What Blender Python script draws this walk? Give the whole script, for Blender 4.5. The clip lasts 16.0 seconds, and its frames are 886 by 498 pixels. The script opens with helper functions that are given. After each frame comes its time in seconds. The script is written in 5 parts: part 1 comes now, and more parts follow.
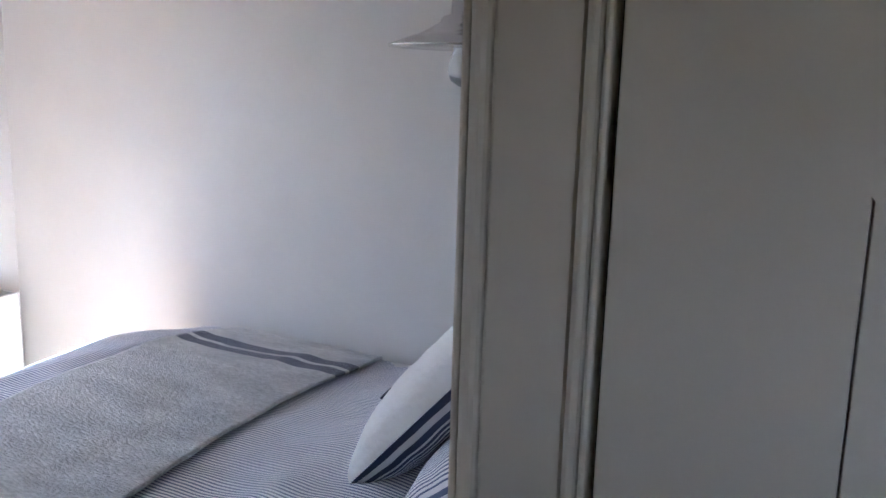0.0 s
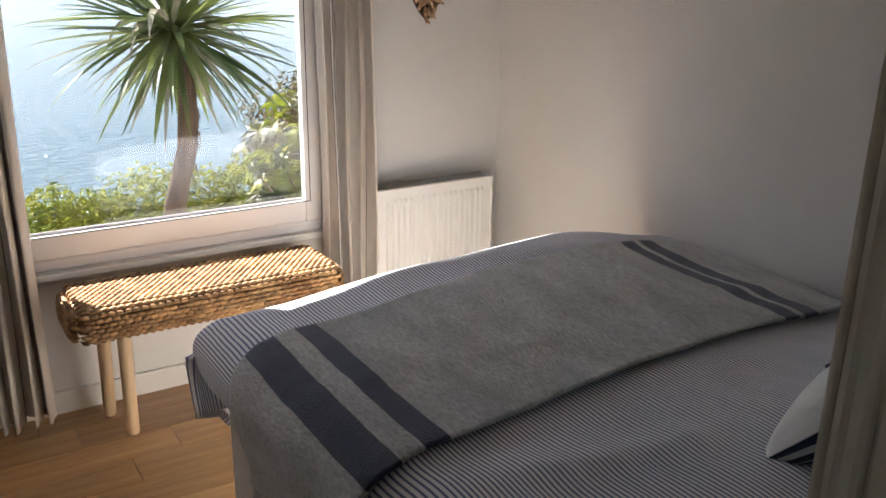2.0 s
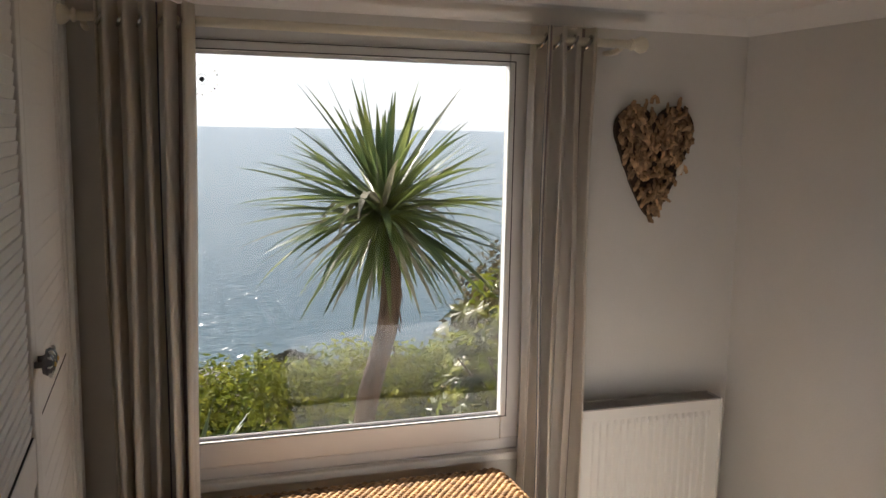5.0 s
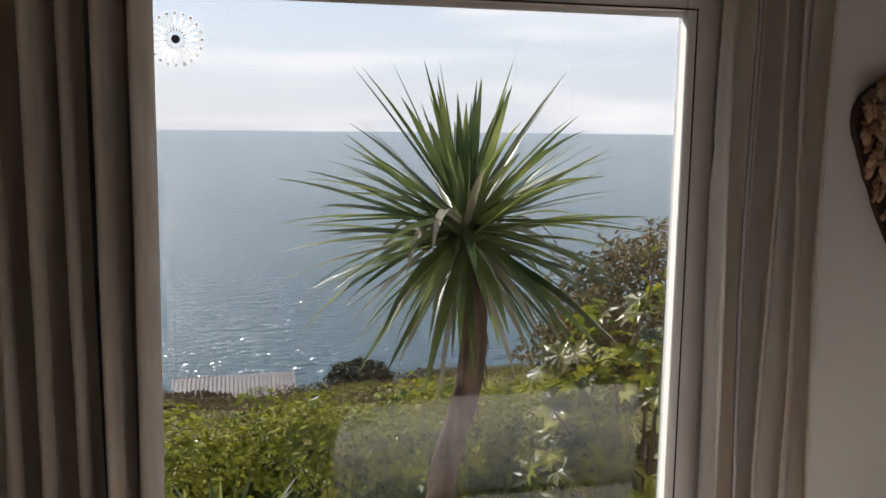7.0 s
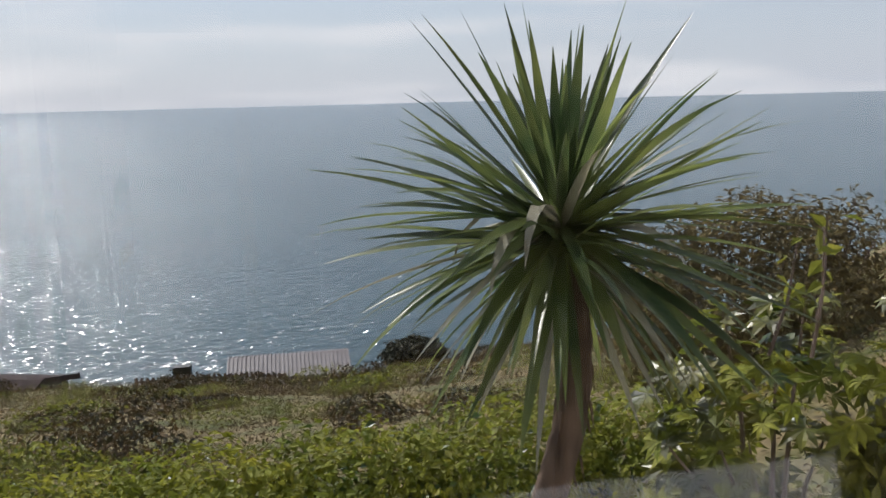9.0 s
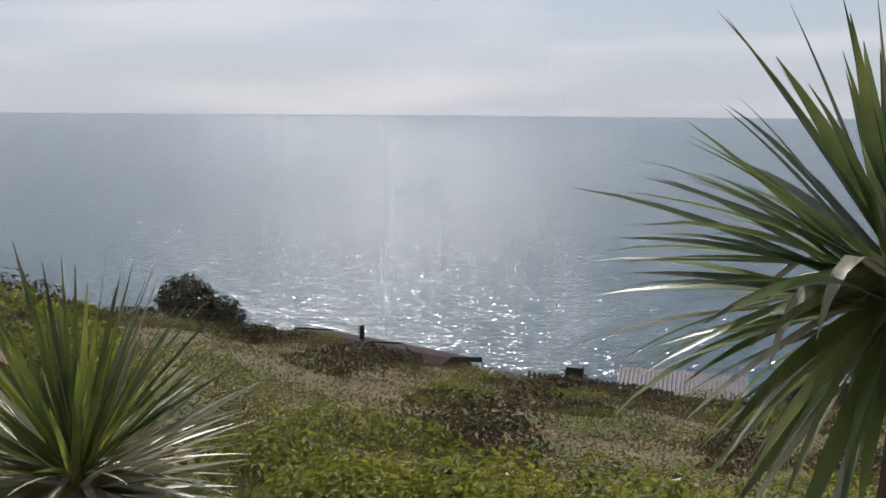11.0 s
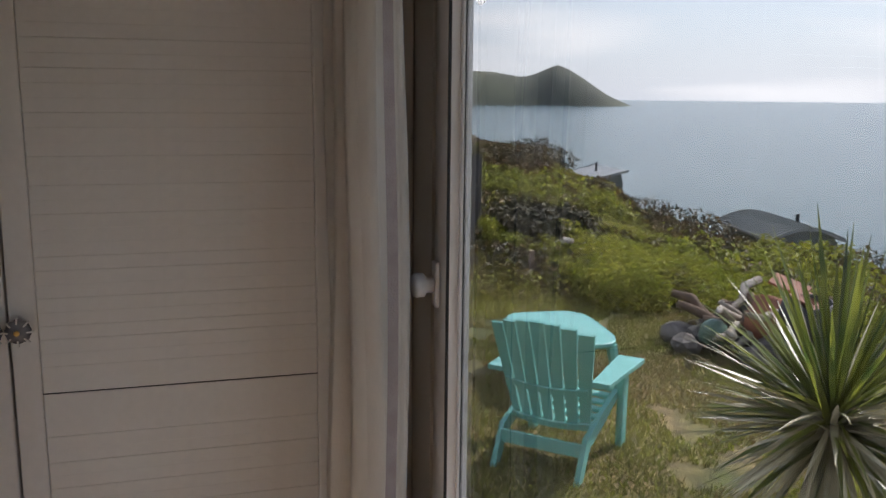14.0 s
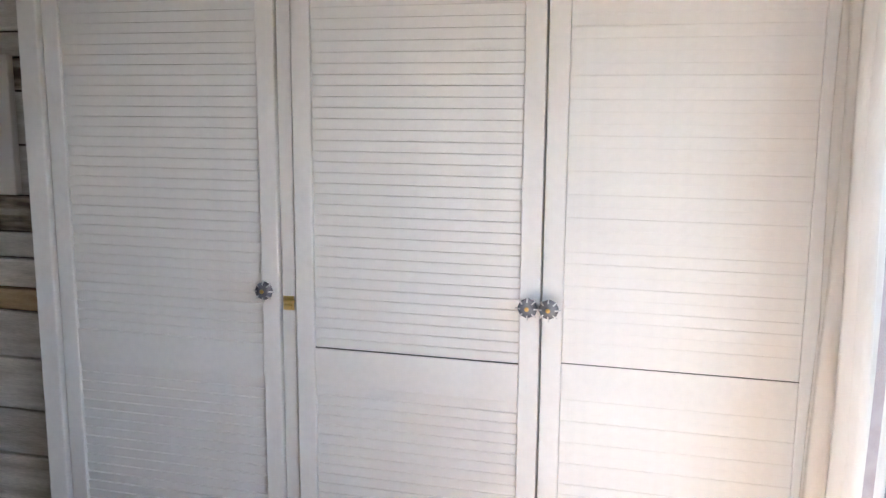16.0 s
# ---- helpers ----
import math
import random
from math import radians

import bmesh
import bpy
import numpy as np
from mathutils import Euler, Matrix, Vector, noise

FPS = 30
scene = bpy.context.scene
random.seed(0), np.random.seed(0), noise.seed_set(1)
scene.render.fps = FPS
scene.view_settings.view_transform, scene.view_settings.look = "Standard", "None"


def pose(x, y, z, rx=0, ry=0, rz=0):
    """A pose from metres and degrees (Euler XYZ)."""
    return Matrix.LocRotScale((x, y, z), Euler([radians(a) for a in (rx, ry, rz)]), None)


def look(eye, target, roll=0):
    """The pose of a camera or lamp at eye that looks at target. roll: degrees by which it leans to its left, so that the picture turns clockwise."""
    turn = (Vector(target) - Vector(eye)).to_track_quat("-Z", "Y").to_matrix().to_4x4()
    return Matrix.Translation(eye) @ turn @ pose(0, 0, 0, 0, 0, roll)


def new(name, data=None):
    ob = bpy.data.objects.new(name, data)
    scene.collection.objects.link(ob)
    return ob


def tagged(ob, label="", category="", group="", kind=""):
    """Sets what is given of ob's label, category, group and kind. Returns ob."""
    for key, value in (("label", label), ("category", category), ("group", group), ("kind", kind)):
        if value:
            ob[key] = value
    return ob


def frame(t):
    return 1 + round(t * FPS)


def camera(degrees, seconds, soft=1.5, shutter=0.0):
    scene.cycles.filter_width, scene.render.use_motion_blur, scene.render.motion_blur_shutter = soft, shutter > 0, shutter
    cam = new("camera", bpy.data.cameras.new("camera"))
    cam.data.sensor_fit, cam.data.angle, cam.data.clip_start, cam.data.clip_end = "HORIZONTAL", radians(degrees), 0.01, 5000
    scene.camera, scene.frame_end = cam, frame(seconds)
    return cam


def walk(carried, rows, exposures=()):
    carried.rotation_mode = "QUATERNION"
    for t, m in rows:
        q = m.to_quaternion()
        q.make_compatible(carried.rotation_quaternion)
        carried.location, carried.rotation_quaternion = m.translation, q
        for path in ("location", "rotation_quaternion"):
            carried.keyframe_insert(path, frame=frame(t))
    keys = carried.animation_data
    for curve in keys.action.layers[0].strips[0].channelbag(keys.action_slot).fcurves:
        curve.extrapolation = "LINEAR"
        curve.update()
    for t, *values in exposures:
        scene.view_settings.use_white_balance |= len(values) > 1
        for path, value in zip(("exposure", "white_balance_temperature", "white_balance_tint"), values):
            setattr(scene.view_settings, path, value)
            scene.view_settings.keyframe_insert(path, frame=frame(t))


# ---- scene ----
PATH = [
    (0, (-1.379, -2.742, 1.375), (0.41, -1.925, 1.007), 1.7),
    (0.5, (-1.313, -2.688, 1.383), (0.252, -1.523, 0.942), 1.3),
    (1, (-1.208, -2.666, 1.38), (0.094, -1.235, 0.872), 0.5),
    (1.5, (-1.17, -2.675, 1.381), (-0.091, -1.102, 0.782), 0.7),
    (2, (-1.154, -2.688, 1.378), (-0.131, -1.092, 0.742), 0.9),
    (2.5, (-1.152, -2.714, 1.392), (-0.231, -1.034, 0.818), 1.5),
    (3, (-1.142, -2.733, 1.421), (-0.338, -0.957, 0.975), 1.9),
    (3.5, (-1.125, -2.733, 1.443), (-0.386, -0.91, 1.079), 1.8),
    (4, (-1.073, -2.661, 1.445), (-0.338, -0.837, 1.084), 1.7),
    (4.5, (-1.025, -2.517, 1.449), (-0.348, -0.66, 1.14), 1.5),
    (4.7, (-1.004, -2.453, 1.455), (-0.353, -0.584, 1.165), 1.3),
    (7, (-0.776, -1.4, 1.432), (-0.311, 0.525, 1.152), 0.6),
    (7.5, (-0.737, -1.17, 1.431), (-0.357, 0.769, 1.126), 0.8),
    (8.2, (-0.765, -0.85, 1.429), (-0.355, 1.078, 1.089), -0.5),
    (10.3, (-0.455, -0.339, 1.43), (-0.61, 1.626, 1.088), -2.0),
    (10.5, (-0.415, -0.308, 1.427), (-0.742, 1.637, 1.094), -0.6),
    (11, (-0.346, -0.315, 1.427), (-0.932, 1.571, 1.109), 0.4),
    (11.5, (-0.36, -0.242, 1.435), (-1.078, 1.598, 1.125), 0.3),
    (12, (-0.347, -0.134, 1.404), (-1.381, 1.553, 1.111), 0.8),
    (12.5, (-0.242, -0.197, 1.402), (-1.591, 1.251, 1.11), 1.2),
    (13, (-0.09, -0.28, 1.373), (-1.639, 0.946, 1.061), 1.0),
    (13.5, (0.097, -0.347, 1.4), (-1.629, 0.606, 1.063), 0.8),
    (14, (0.298, -0.37, 1.4), (-1.594, 0.173, 1.044), 0.6),
    (14.5, (0.404, -0.38, 1.4), (-1.546, -0.13, 1.032), 0.4),
    (15, (0.472, -0.486, 1.418), (-1.494, -0.544, 1.051), -0.1),
    (15.5, (0.49, -0.428, 1.403), (-1.435, -0.862, 1.08), 0.2),
    (16, (0.515, -0.429, 1.417), (-1.392, -0.938, 1.092), 0.4),
]
cam = camera(54.6, 16.0)
walk(cam, [(t, look(eye, target, roll)) for t, eye, target, roll in PATH],
     exposures=[(0.0, 4.25, 5350, 12), (0.5, 3.9, 5650, 11), (1.0, 3.05, 6100, 11), (1.5, 2.9, 6450, 10), (2.5, 2.68, 6650, 10), (3.5, 2.15, 6950, 10), (4.7, 1.95, 6950, 10), (7.0, 1.42, 6750, 11), (8.2, 1.15, 6450, 10), (12.5, 0.95, 6500, 12), (13.5, 1.12, 6500, 12), (14.0, 1.45, 6500, 11), (14.5, 1.85, 6500, 11), (15.0, 2.5, 6200, 10), (15.5, 3.3, 6350, 9), (16.0, 4.2, 5700, 8)])

# ---- world, sun ----
SUN_AZ, SUN_EL = radians(-25), radians(43.2)          # azimuth from +y, positive to +x
world = bpy.data.worlds.new("sky")
scene.world = world
world.use_nodes = True
wn = world.node_tree
wn.nodes.clear()
w_out = wn.nodes.new("ShaderNodeOutputWorld")
w_bg = wn.nodes.new("ShaderNodeBackground")
w_sky = wn.nodes.new("ShaderNodeTexSky")
w_sky.sky_type, w_sky.sun_disc = "NISHITA", False
w_sky.sun_elevation, w_sky.sun_rotation = SUN_EL, SUN_AZ
w_sky.dust_density, w_sky.air_density, w_sky.ozone_density = 0.6, 1.0, 2.0
w_co = wn.nodes.new("ShaderNodeTexCoord")
w_map = wn.nodes.new("ShaderNodeMapping")
w_map.inputs["Scale"].default_value = (2.0, 2.0, 17.0)
w_noise = wn.nodes.new("ShaderNodeTexNoise")
w_noise.inputs["Scale"].default_value, w_noise.inputs["Detail"].default_value = 1.3, 6.0
w_ramp = wn.nodes.new("ShaderNodeValToRGB")
w_ramp.color_ramp.elements[0].position, w_ramp.color_ramp.elements[1].position = 0.47, 0.66
w_ramp.color_ramp.elements[1].color = (0.75, 0.75, 0.75, 1)
w_mix = wn.nodes.new("ShaderNodeMixRGB")
w_mix.inputs[2].default_value = (8.9, 8.9, 9.0, 1)
wn.links.new(w_co.outputs["Generated"], w_map.inputs["Vector"])
wn.links.new(w_map.outputs[0], w_noise.inputs["Vector"])
wn.links.new(w_noise.outputs["Fac"], w_ramp.inputs[0])
wn.links.new(w_ramp.outputs[0], w_mix.inputs[0])
# sea haze: the sky pales towards the horizon
w_sep = wn.nodes.new("ShaderNodeSeparateXYZ")
wn.links.new(w_co.outputs["Generated"], w_sep.inputs[0])
w_hz = wn.nodes.new("ShaderNodeMapRange")
w_hz.interpolation_type = "SMOOTHSTEP"
w_hz.inputs["From Min"].default_value, w_hz.inputs["From Max"].default_value = -0.02, 0.34
w_hz.inputs["To Min"].default_value, w_hz.inputs["To Max"].default_value = 0.9, 0.15
wn.links.new(w_sep.outputs[2], w_hz.inputs["Value"])
w_mix2 = wn.nodes.new("ShaderNodeMixRGB")
w_mix2.inputs[2].default_value = (6.1, 6.6, 7.4, 1)
wn.links.new(w_hz.outputs[0], w_mix2.inputs[0])
wn.links.new(w_sky.outputs[0], w_mix2.inputs[1])
wn.links.new(w_mix2.outputs[0], w_mix.inputs[1])
wn.links.new(w_mix.outputs[0], w_bg.inputs["Color"])
w_bg.inputs["Strength"].default_value = 0.15
wn.links.new(w_bg.outputs[0], w_out.inputs[0])
sun = new("sun", bpy.data.lights.new("sun", "SUN"))
sun.data.energy, sun.data.angle, sun.data.color = 5.0, radians(0.53), (1.0, 0.96, 0.90)
sun.matrix_world = look((0, 0, 0), (-math.sin(SUN_AZ) * math.cos(SUN_EL), -math.cos(SUN_AZ) * math.cos(SUN_EL), -math.sin(SUN_EL)))


# ---- materials ----
def link(nt, a, b):
    nt.links.new(a, b)


def mat(name, c1, c2=None, rough=0.6, scale=8.0, bump=0.0, bump_scale=None, metal=0.0, stretch=(1, 1, 1), detail=5.0, lo=0.35, hi=0.65, fine=0.0, sheen=0.0, spec=0.5, translucent=0.0, rand=0.0, coords="Object"):
    """A surface with two colours mixed by noise, a finer grain over it, and relief."""
    m = bpy.data.materials.new(name)
    m.use_nodes = True
    nt = m.node_tree
    b = nt.nodes["Principled BSDF"]
    b.inputs["Roughness"].default_value, b.inputs["Metallic"].default_value = rough, metal
    b.inputs["Specular IOR Level"].default_value = spec
    if sheen:
        b.inputs["Sheen Weight"].default_value = sheen
    co = nt.nodes.new("ShaderNodeTexCoord")
    mp = nt.nodes.new("ShaderNodeMapping")
    mp.inputs["Scale"].default_value = stretch
    link(nt, co.outputs[coords], mp.inputs["Vector"])
    no = nt.nodes.new("ShaderNodeTexNoise")
    no.inputs["Scale"].default_value, no.inputs["Detail"].default_value = scale, detail
    link(nt, mp.outputs[0], no.inputs["Vector"])
    ra = nt.nodes.new("ShaderNodeValToRGB")
    ra.color_ramp.elements[0].position, ra.color_ramp.elements[1].position = lo, hi
    ra.color_ramp.elements[0].color = (*c1, 1)
    ra.color_ramp.elements[1].color = (*(c2 or c1), 1)
    link(nt, no.outputs["Fac"], ra.inputs[0])
    col = ra.outputs[0]
    if rand:
        src = nt.nodes.new("ShaderNodeObjectInfo").outputs["Random"] if rand > 0 else nt.nodes.new("ShaderNodeNewGeometry").outputs["Random Per Island"]
        hs = nt.nodes.new("ShaderNodeHueSaturation")
        mr = nt.nodes.new("ShaderNodeMapRange")
        mr.inputs["To Min"].default_value, mr.inputs["To Max"].default_value = 1 - abs(rand), 1 + abs(rand)
        link(nt, src, mr.inputs["Value"])
        link(nt, mr.outputs[0], hs.inputs["Value"])
        link(nt, col, hs.inputs["Color"])
        col = hs.outputs[0]
    if fine:
        n2 = nt.nodes.new("ShaderNodeTexNoise")
        n2.inputs["Scale"].default_value, n2.inputs["Detail"].default_value = scale * 12, 3.0
        link(nt, mp.outputs[0], n2.inputs["Vector"])
        h2 = nt.nodes.new("ShaderNodeHueSaturation")
        m2 = nt.nodes.new("ShaderNodeMapRange")
        m2.inputs["From Min"].default_value, m2.inputs["From Max"].default_value = 0.3, 0.7
        m2.inputs["To Min"].default_value, m2.inputs["To Max"].default_value = 1 - fine, 1 + fine
        link(nt, n2.outputs["Fac"], m2.inputs["Value"])
        link(nt, m2.outputs[0], h2.inputs["Value"])
        link(nt, col, h2.inputs["Color"])
        col = h2.outputs[0]
    link(nt, col, b.inputs["Base Color"])
    if bump:
        nb = nt.nodes.new("ShaderNodeTexNoise")
        nb.inputs["Scale"].default_value, nb.inputs["Detail"].default_value = bump_scale or scale * 6, 4.0
        link(nt, mp.outputs[0], nb.inputs["Vector"])
        bp = nt.nodes.new("ShaderNodeBump")
        bp.inputs["Strength"].default_value, bp.inputs["Distance"].default_value = bump, 0.01
        link(nt, nb.outputs["Fac"], bp.inputs["Height"])
        link(nt, bp.outputs[0], b.inputs["Normal"])
    if translucent:
        tr = nt.nodes.new("ShaderNodeBsdfTranslucent")
        link(nt, col, tr.inputs["Color"])
        mx = nt.nodes.new("ShaderNodeMixShader")
        mx.inputs[0].default_value = translucent
        link(nt, b.outputs[0], mx.inputs[1])
        link(nt, tr.outputs[0], mx.inputs[2])
        link(nt, mx.outputs[0], nt.nodes["Material Output"].inputs[0])
    return m


def striped(name, ground, line, pitch, duty, axis=0, rough=0.9, weave=0.0, warm=None):
    """Woven cloth with fine stripes along its own measured length (UV in metres)."""
    m = mat(name, ground, rough=rough, sheen=0.2)
    nt = m.node_tree
    b = nt.nodes["Principled BSDF"]
    uv = nt.nodes.new("ShaderNodeUVMap")
    sp = nt.nodes.new("ShaderNodeSeparateXYZ")
    link(nt, uv.outputs[0], sp.inputs[0])
    no = nt.nodes.new("ShaderNodeTexNoise")
    no.inputs["Scale"].default_value = 3.0
    link(nt, uv.outputs[0], no.inputs["Vector"])
    ad = nt.nodes.new("ShaderNodeMath")
    ad.operation = "MULTIPLY_ADD"
    ad.inputs[1].default_value = 0.004
    link(nt, no.outputs["Fac"], ad.inputs[0])
    link(nt, sp.outputs[axis], ad.inputs[2])
    dv = nt.nodes.new("ShaderNodeMath")
    dv.operation, dv.inputs[1].default_value = "DIVIDE", pitch
    link(nt, ad.outputs[0], dv.inputs[0])
    fr = nt.nodes.new("ShaderNodeMath")
    fr.operation = "FRACT"
    link(nt, dv.outputs[0], fr.inputs[0])
    lt = nt.nodes.new("ShaderNodeMath")
    lt.operation, lt.inputs[1].default_value = "LESS_THAN", duty
    link(nt, fr.outputs[0], lt.inputs[0])
    mx = nt.nodes.new("ShaderNodeMixRGB")
    mx.inputs[1].default_value, mx.inputs[2].default_value = (*ground, 1), (*line, 1)
    link(nt, lt.outputs[0], mx.inputs[0])
    link(nt, mx.outputs[0], b.inputs["Base Color"])
    return m


M_WALL = mat("wall_paint", (0.64, 0.62, 0.585), (0.675, 0.655, 0.62), 0.75, 3, 0.06, 120)
M_CEIL = mat("ceiling_paint", (0.80, 0.79, 0.77), (0.83, 0.82, 0.80), 0.8, 3, 0.05, 90)
M_TRIM = mat("white_gloss_trim", (0.70, 0.67, 0.61), (0.76, 0.73, 0.68), 0.38, 4, 0.05, 60)
M_PVC = mat("white_plastic_frame", (0.68, 0.67, 0.66), (0.72, 0.71, 0.70), 0.3, 3, 0.01)
M_SEAL = mat("black_rubber_seal", (0.015, 0.015, 0.016), rough=0.6)
M_LOUVRE = mat("cream_painted_louvre", (0.75, 0.72, 0.67), (0.78, 0.75, 0.70), 0.45, 5, 0.06, 40, fine=0.02)
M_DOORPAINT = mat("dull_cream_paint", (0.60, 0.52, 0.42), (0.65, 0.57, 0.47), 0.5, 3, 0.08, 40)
M_OAK = mat("honey_oak_board", (0.30, 0.165, 0.07), (0.44, 0.26, 0.115), 0.35, 3.0, 0.05, 30, stretch=(0.7, 9, 1), rand=0.18, fine=0.10)
# near-black for gaps and joints, whose shade is put into the colour
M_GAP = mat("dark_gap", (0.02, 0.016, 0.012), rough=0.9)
M_RAD = mat("white_enamel", (0.74, 0.73, 0.70), (0.77, 0.76, 0.73), 0.28, 3)
M_GRILLE = mat("grey_enamel_grille", (0.40, 0.39, 0.37), rough=0.4)
M_WEAVE = mat("water_hyacinth_weave", (0.19, 0.095, 0.036), (0.38, 0.225, 0.10), 0.75, 18, 0.4, 160, rand=-0.4, fine=0.12)
M_LEGWOOD = mat("pale_beech", (0.58, 0.40, 0.23), (0.66, 0.48, 0.29), 0.5, 6, 0.05, stretch=(8, 8, 0.8), fine=0.06)
M_DUVET = striped("striped_cotton", (0.84, 0.83, 0.85), (0.15, 0.175, 0.29), 0.0088, 0.40)
M_THROW = mat("grey_wool_throw", (0.46, 0.46, 0.45), (0.64, 0.635, 0.62), 0.95, 14, 0.9, 260, stretch=(1, 0.35, 1), sheen=0.4, fine=0.24)
M_NAVY = mat("navy_wool_band", (0.028, 0.035, 0.075), (0.05, 0.058, 0.11), 0.95, 60, 0.6, 260, sheen=0.4, fine=0.25)
M_BEDBASE = mat("white_bed_base", (0.62, 0.61, 0.59), (0.68, 0.67, 0.65), 0.55, 5, 0.08)
M_PILLOW = mat("white_cushion_cotton", (0.74, 0.73, 0.70), (0.80, 0.79, 0.76), 0.9, 9, 0.3, 40)
M_TICKING = striped("navy_ticking", (0.62, 0.61, 0.61), (0.03, 0.04, 0.09), 0.010, 0.62)
M_CURTAIN = mat("oat_linen_curtain", (0.78, 0.73, 0.66), (0.83, 0.78, 0.71), 0.9, 30, 0.25, 300, stretch=(1, 1, 0.3), translucent=0.5)
M_CSTRIPE = mat("blue_grey_curtain_stripe", (0.16, 0.165, 0.22), (0.21, 0.215, 0.27), 0.9, 30, 0.25, 300, translucent=0.08)
M_CSTRIPE2 = mat("taupe_curtain_stripe", (0.36, 0.29, 0.27), (0.42, 0.35, 0.33), 0.9, 30, 0.25, 300, translucent=0.08)
M_POLE = mat("cream_pole", (0.74, 0.68, 0.56), (0.78, 0.72, 0.60), 0.4, 5, stretch=(0.5, 6, 6))
M_DRIFT = mat("driftwood", (0.20, 0.115, 0.06), (0.50, 0.32, 0.18), 0.85, 25, 0.5, 90, rand=0.45, fine=0.15)
M_BACKING = mat("heart_backing", (0.05, 0.03, 0.018), rough=0.9)
M_SHELL = mat("shell_white", (0.72, 0.67, 0.58), (0.8, 0.76, 0.7), 0.5, 20)
M_CHROME = mat("brushed_nickel", (0.55, 0.54, 0.52), rough=0.22, metal=1.0)
M_BRASS = mat("brass", (0.70, 0.47, 0.16), rough=0.3, metal=1.0)
M_KNOBWHITE = mat("pewter_grey_glaze", (0.10, 0.10, 0.11), (0.20, 0.20, 0.21), 0.18, 60)
M_KNOBLINE = mat("white_petal_glaze", (0.72, 0.70, 0.66), rough=0.2)
M_PLANK = mat("whitewashed_plank", (0.40, 0.36, 0.30), (0.66, 0.62, 0.55), 0.8, 5, 0.35, 60, stretch=(3, 0.8, 6), rand=0.15, fine=0.12, lo=0.3, hi=0.6)
M_PLANKDARK = mat("worn_plank", (0.10, 0.075, 0.05), (0.42, 0.36, 0.28), 0.85, 6, 0.4, 60, stretch=(3, 1, 8), fine=0.15, lo=0.4, hi=0.6)
M_PLANKTAN = mat("bare_tan_plank", (0.34, 0.23, 0.12), (0.46, 0.34, 0.2), 0.8, 6, 0.3, 60, stretch=(3, 1, 8), fine=0.12)
M_CANVAS = mat("pale_canvas", (0.52, 0.48, 0.42), (0.57, 0.53, 0.47), 0.8, 4, 0.1, 80)
M_STICKER = mat("white_film", (0.85, 0.85, 0.87), rough=0.5, translucent=0.85)
M_STICKDARK = mat("grey_film", (0.10, 0.10, 0.11), rough=0.5)

M_GLASS = bpy.data.materials.new("window_glass")          # clear pane, its grey tint added to dim the outdoors; mirror-like by Fresnel
M_GLASS.use_nodes = True
_n = M_GLASS.node_tree
_n.nodes.remove(_n.nodes["Principled BSDF"])
_tr, _gl = _n.nodes.new("ShaderNodeBsdfTransparent"), _n.nodes.new("ShaderNodeBsdfGlossy")
_fr, _pw, _ma, _mx = _n.nodes.new("ShaderNodeLayerWeight"), _n.nodes.new("ShaderNodeMath"), _n.nodes.new("ShaderNodeMath"), _n.nodes.new("ShaderNodeMixShader")
_tr.inputs["Color"].default_value = (0.555, 0.555, 0.562, 1)
_gl.inputs["Roughness"].default_value, _fr.inputs["Blend"].default_value = 0.0, 0.5
_pw.operation, _pw.inputs[1].default_value = "POWER", 5.0
_ma.operation, _ma.inputs[1].default_value, _ma.inputs[2].default_value = "MULTIPLY_ADD", 0.9, 0.035
link(_n, _fr.outputs["Facing"], _pw.inputs[0])
link(_n, _pw.outputs[0], _ma.inputs[0])
link(_n, _ma.outputs[0], _mx.inputs[0])
link(_n, _tr.outputs[0], _mx.inputs[1])
link(_n, _gl.outputs[0], _mx.inputs[2])
link(_n, _mx.outputs[0], _n.nodes["Material Output"].inputs[0])
M_BULB = bpy.data.materials.new("bulb_glass")
M_BULB.use_nodes = True
_b = M_BULB.node_tree.nodes["Principled BSDF"]
_b.inputs["Base Color"].default_value = (0.95, 0.95, 0.96, 1)
_b.inputs["Roughness"].default_value, _b.inputs["Transmission Weight"].default_value = 0.05, 0.85

M_PALM = mat("palm_blade", (0.075, 0.12, 0.045), (0.25, 0.28, 0.085), 0.32, 4, 0.1, 60, rand=-0.5, translucent=0.42, spec=0.6)
# straw of dry blades, paled further for sun sheen on glossy ones
M_PALMDRYSHEEN = mat("dry_and_sheen_blade", (0.34, 0.31, 0.20), (0.52, 0.48, 0.36), 0.36, 6, 0.1, 60, rand=-0.35, translucent=0.18, spec=0.6)
M_TRUNK = mat("palm_bark", (0.065, 0.04, 0.026), (0.19, 0.125, 0.085), 0.9, 22, 0.9, 50, stretch=(1, 1, 0.35), fine=0.2)
M_YUCCA = mat("cordyline_blade", (0.05, 0.085, 0.02), (0.25, 0.27, 0.045), 0.34, 4, 0.1, 60, rand=-0.5, translucent=0.36, spec=0.6)
# darkened leaf green: shade within the hedge is partly in this colour
M_HEDGE = mat("hedge_leaf", (0.045, 0.09, 0.02), (0.13, 0.19, 0.04), 0.4, 2.5, rand=-0.6, spec=0.45, translucent=0.22)
M_HEDGEY = mat("young_sunlit_leaf", (0.20, 0.24, 0.03), (0.38, 0.36, 0.055), 0.6, 2.5, rand=-0.35, spec=0.25, translucent=0.4)
M_FATSIA = mat("broad_leaf", (0.05, 0.085, 0.02), (0.24, 0.21, 0.04), 0.36, 3, rand=-0.6, spec=0.5, translucent=0.3)
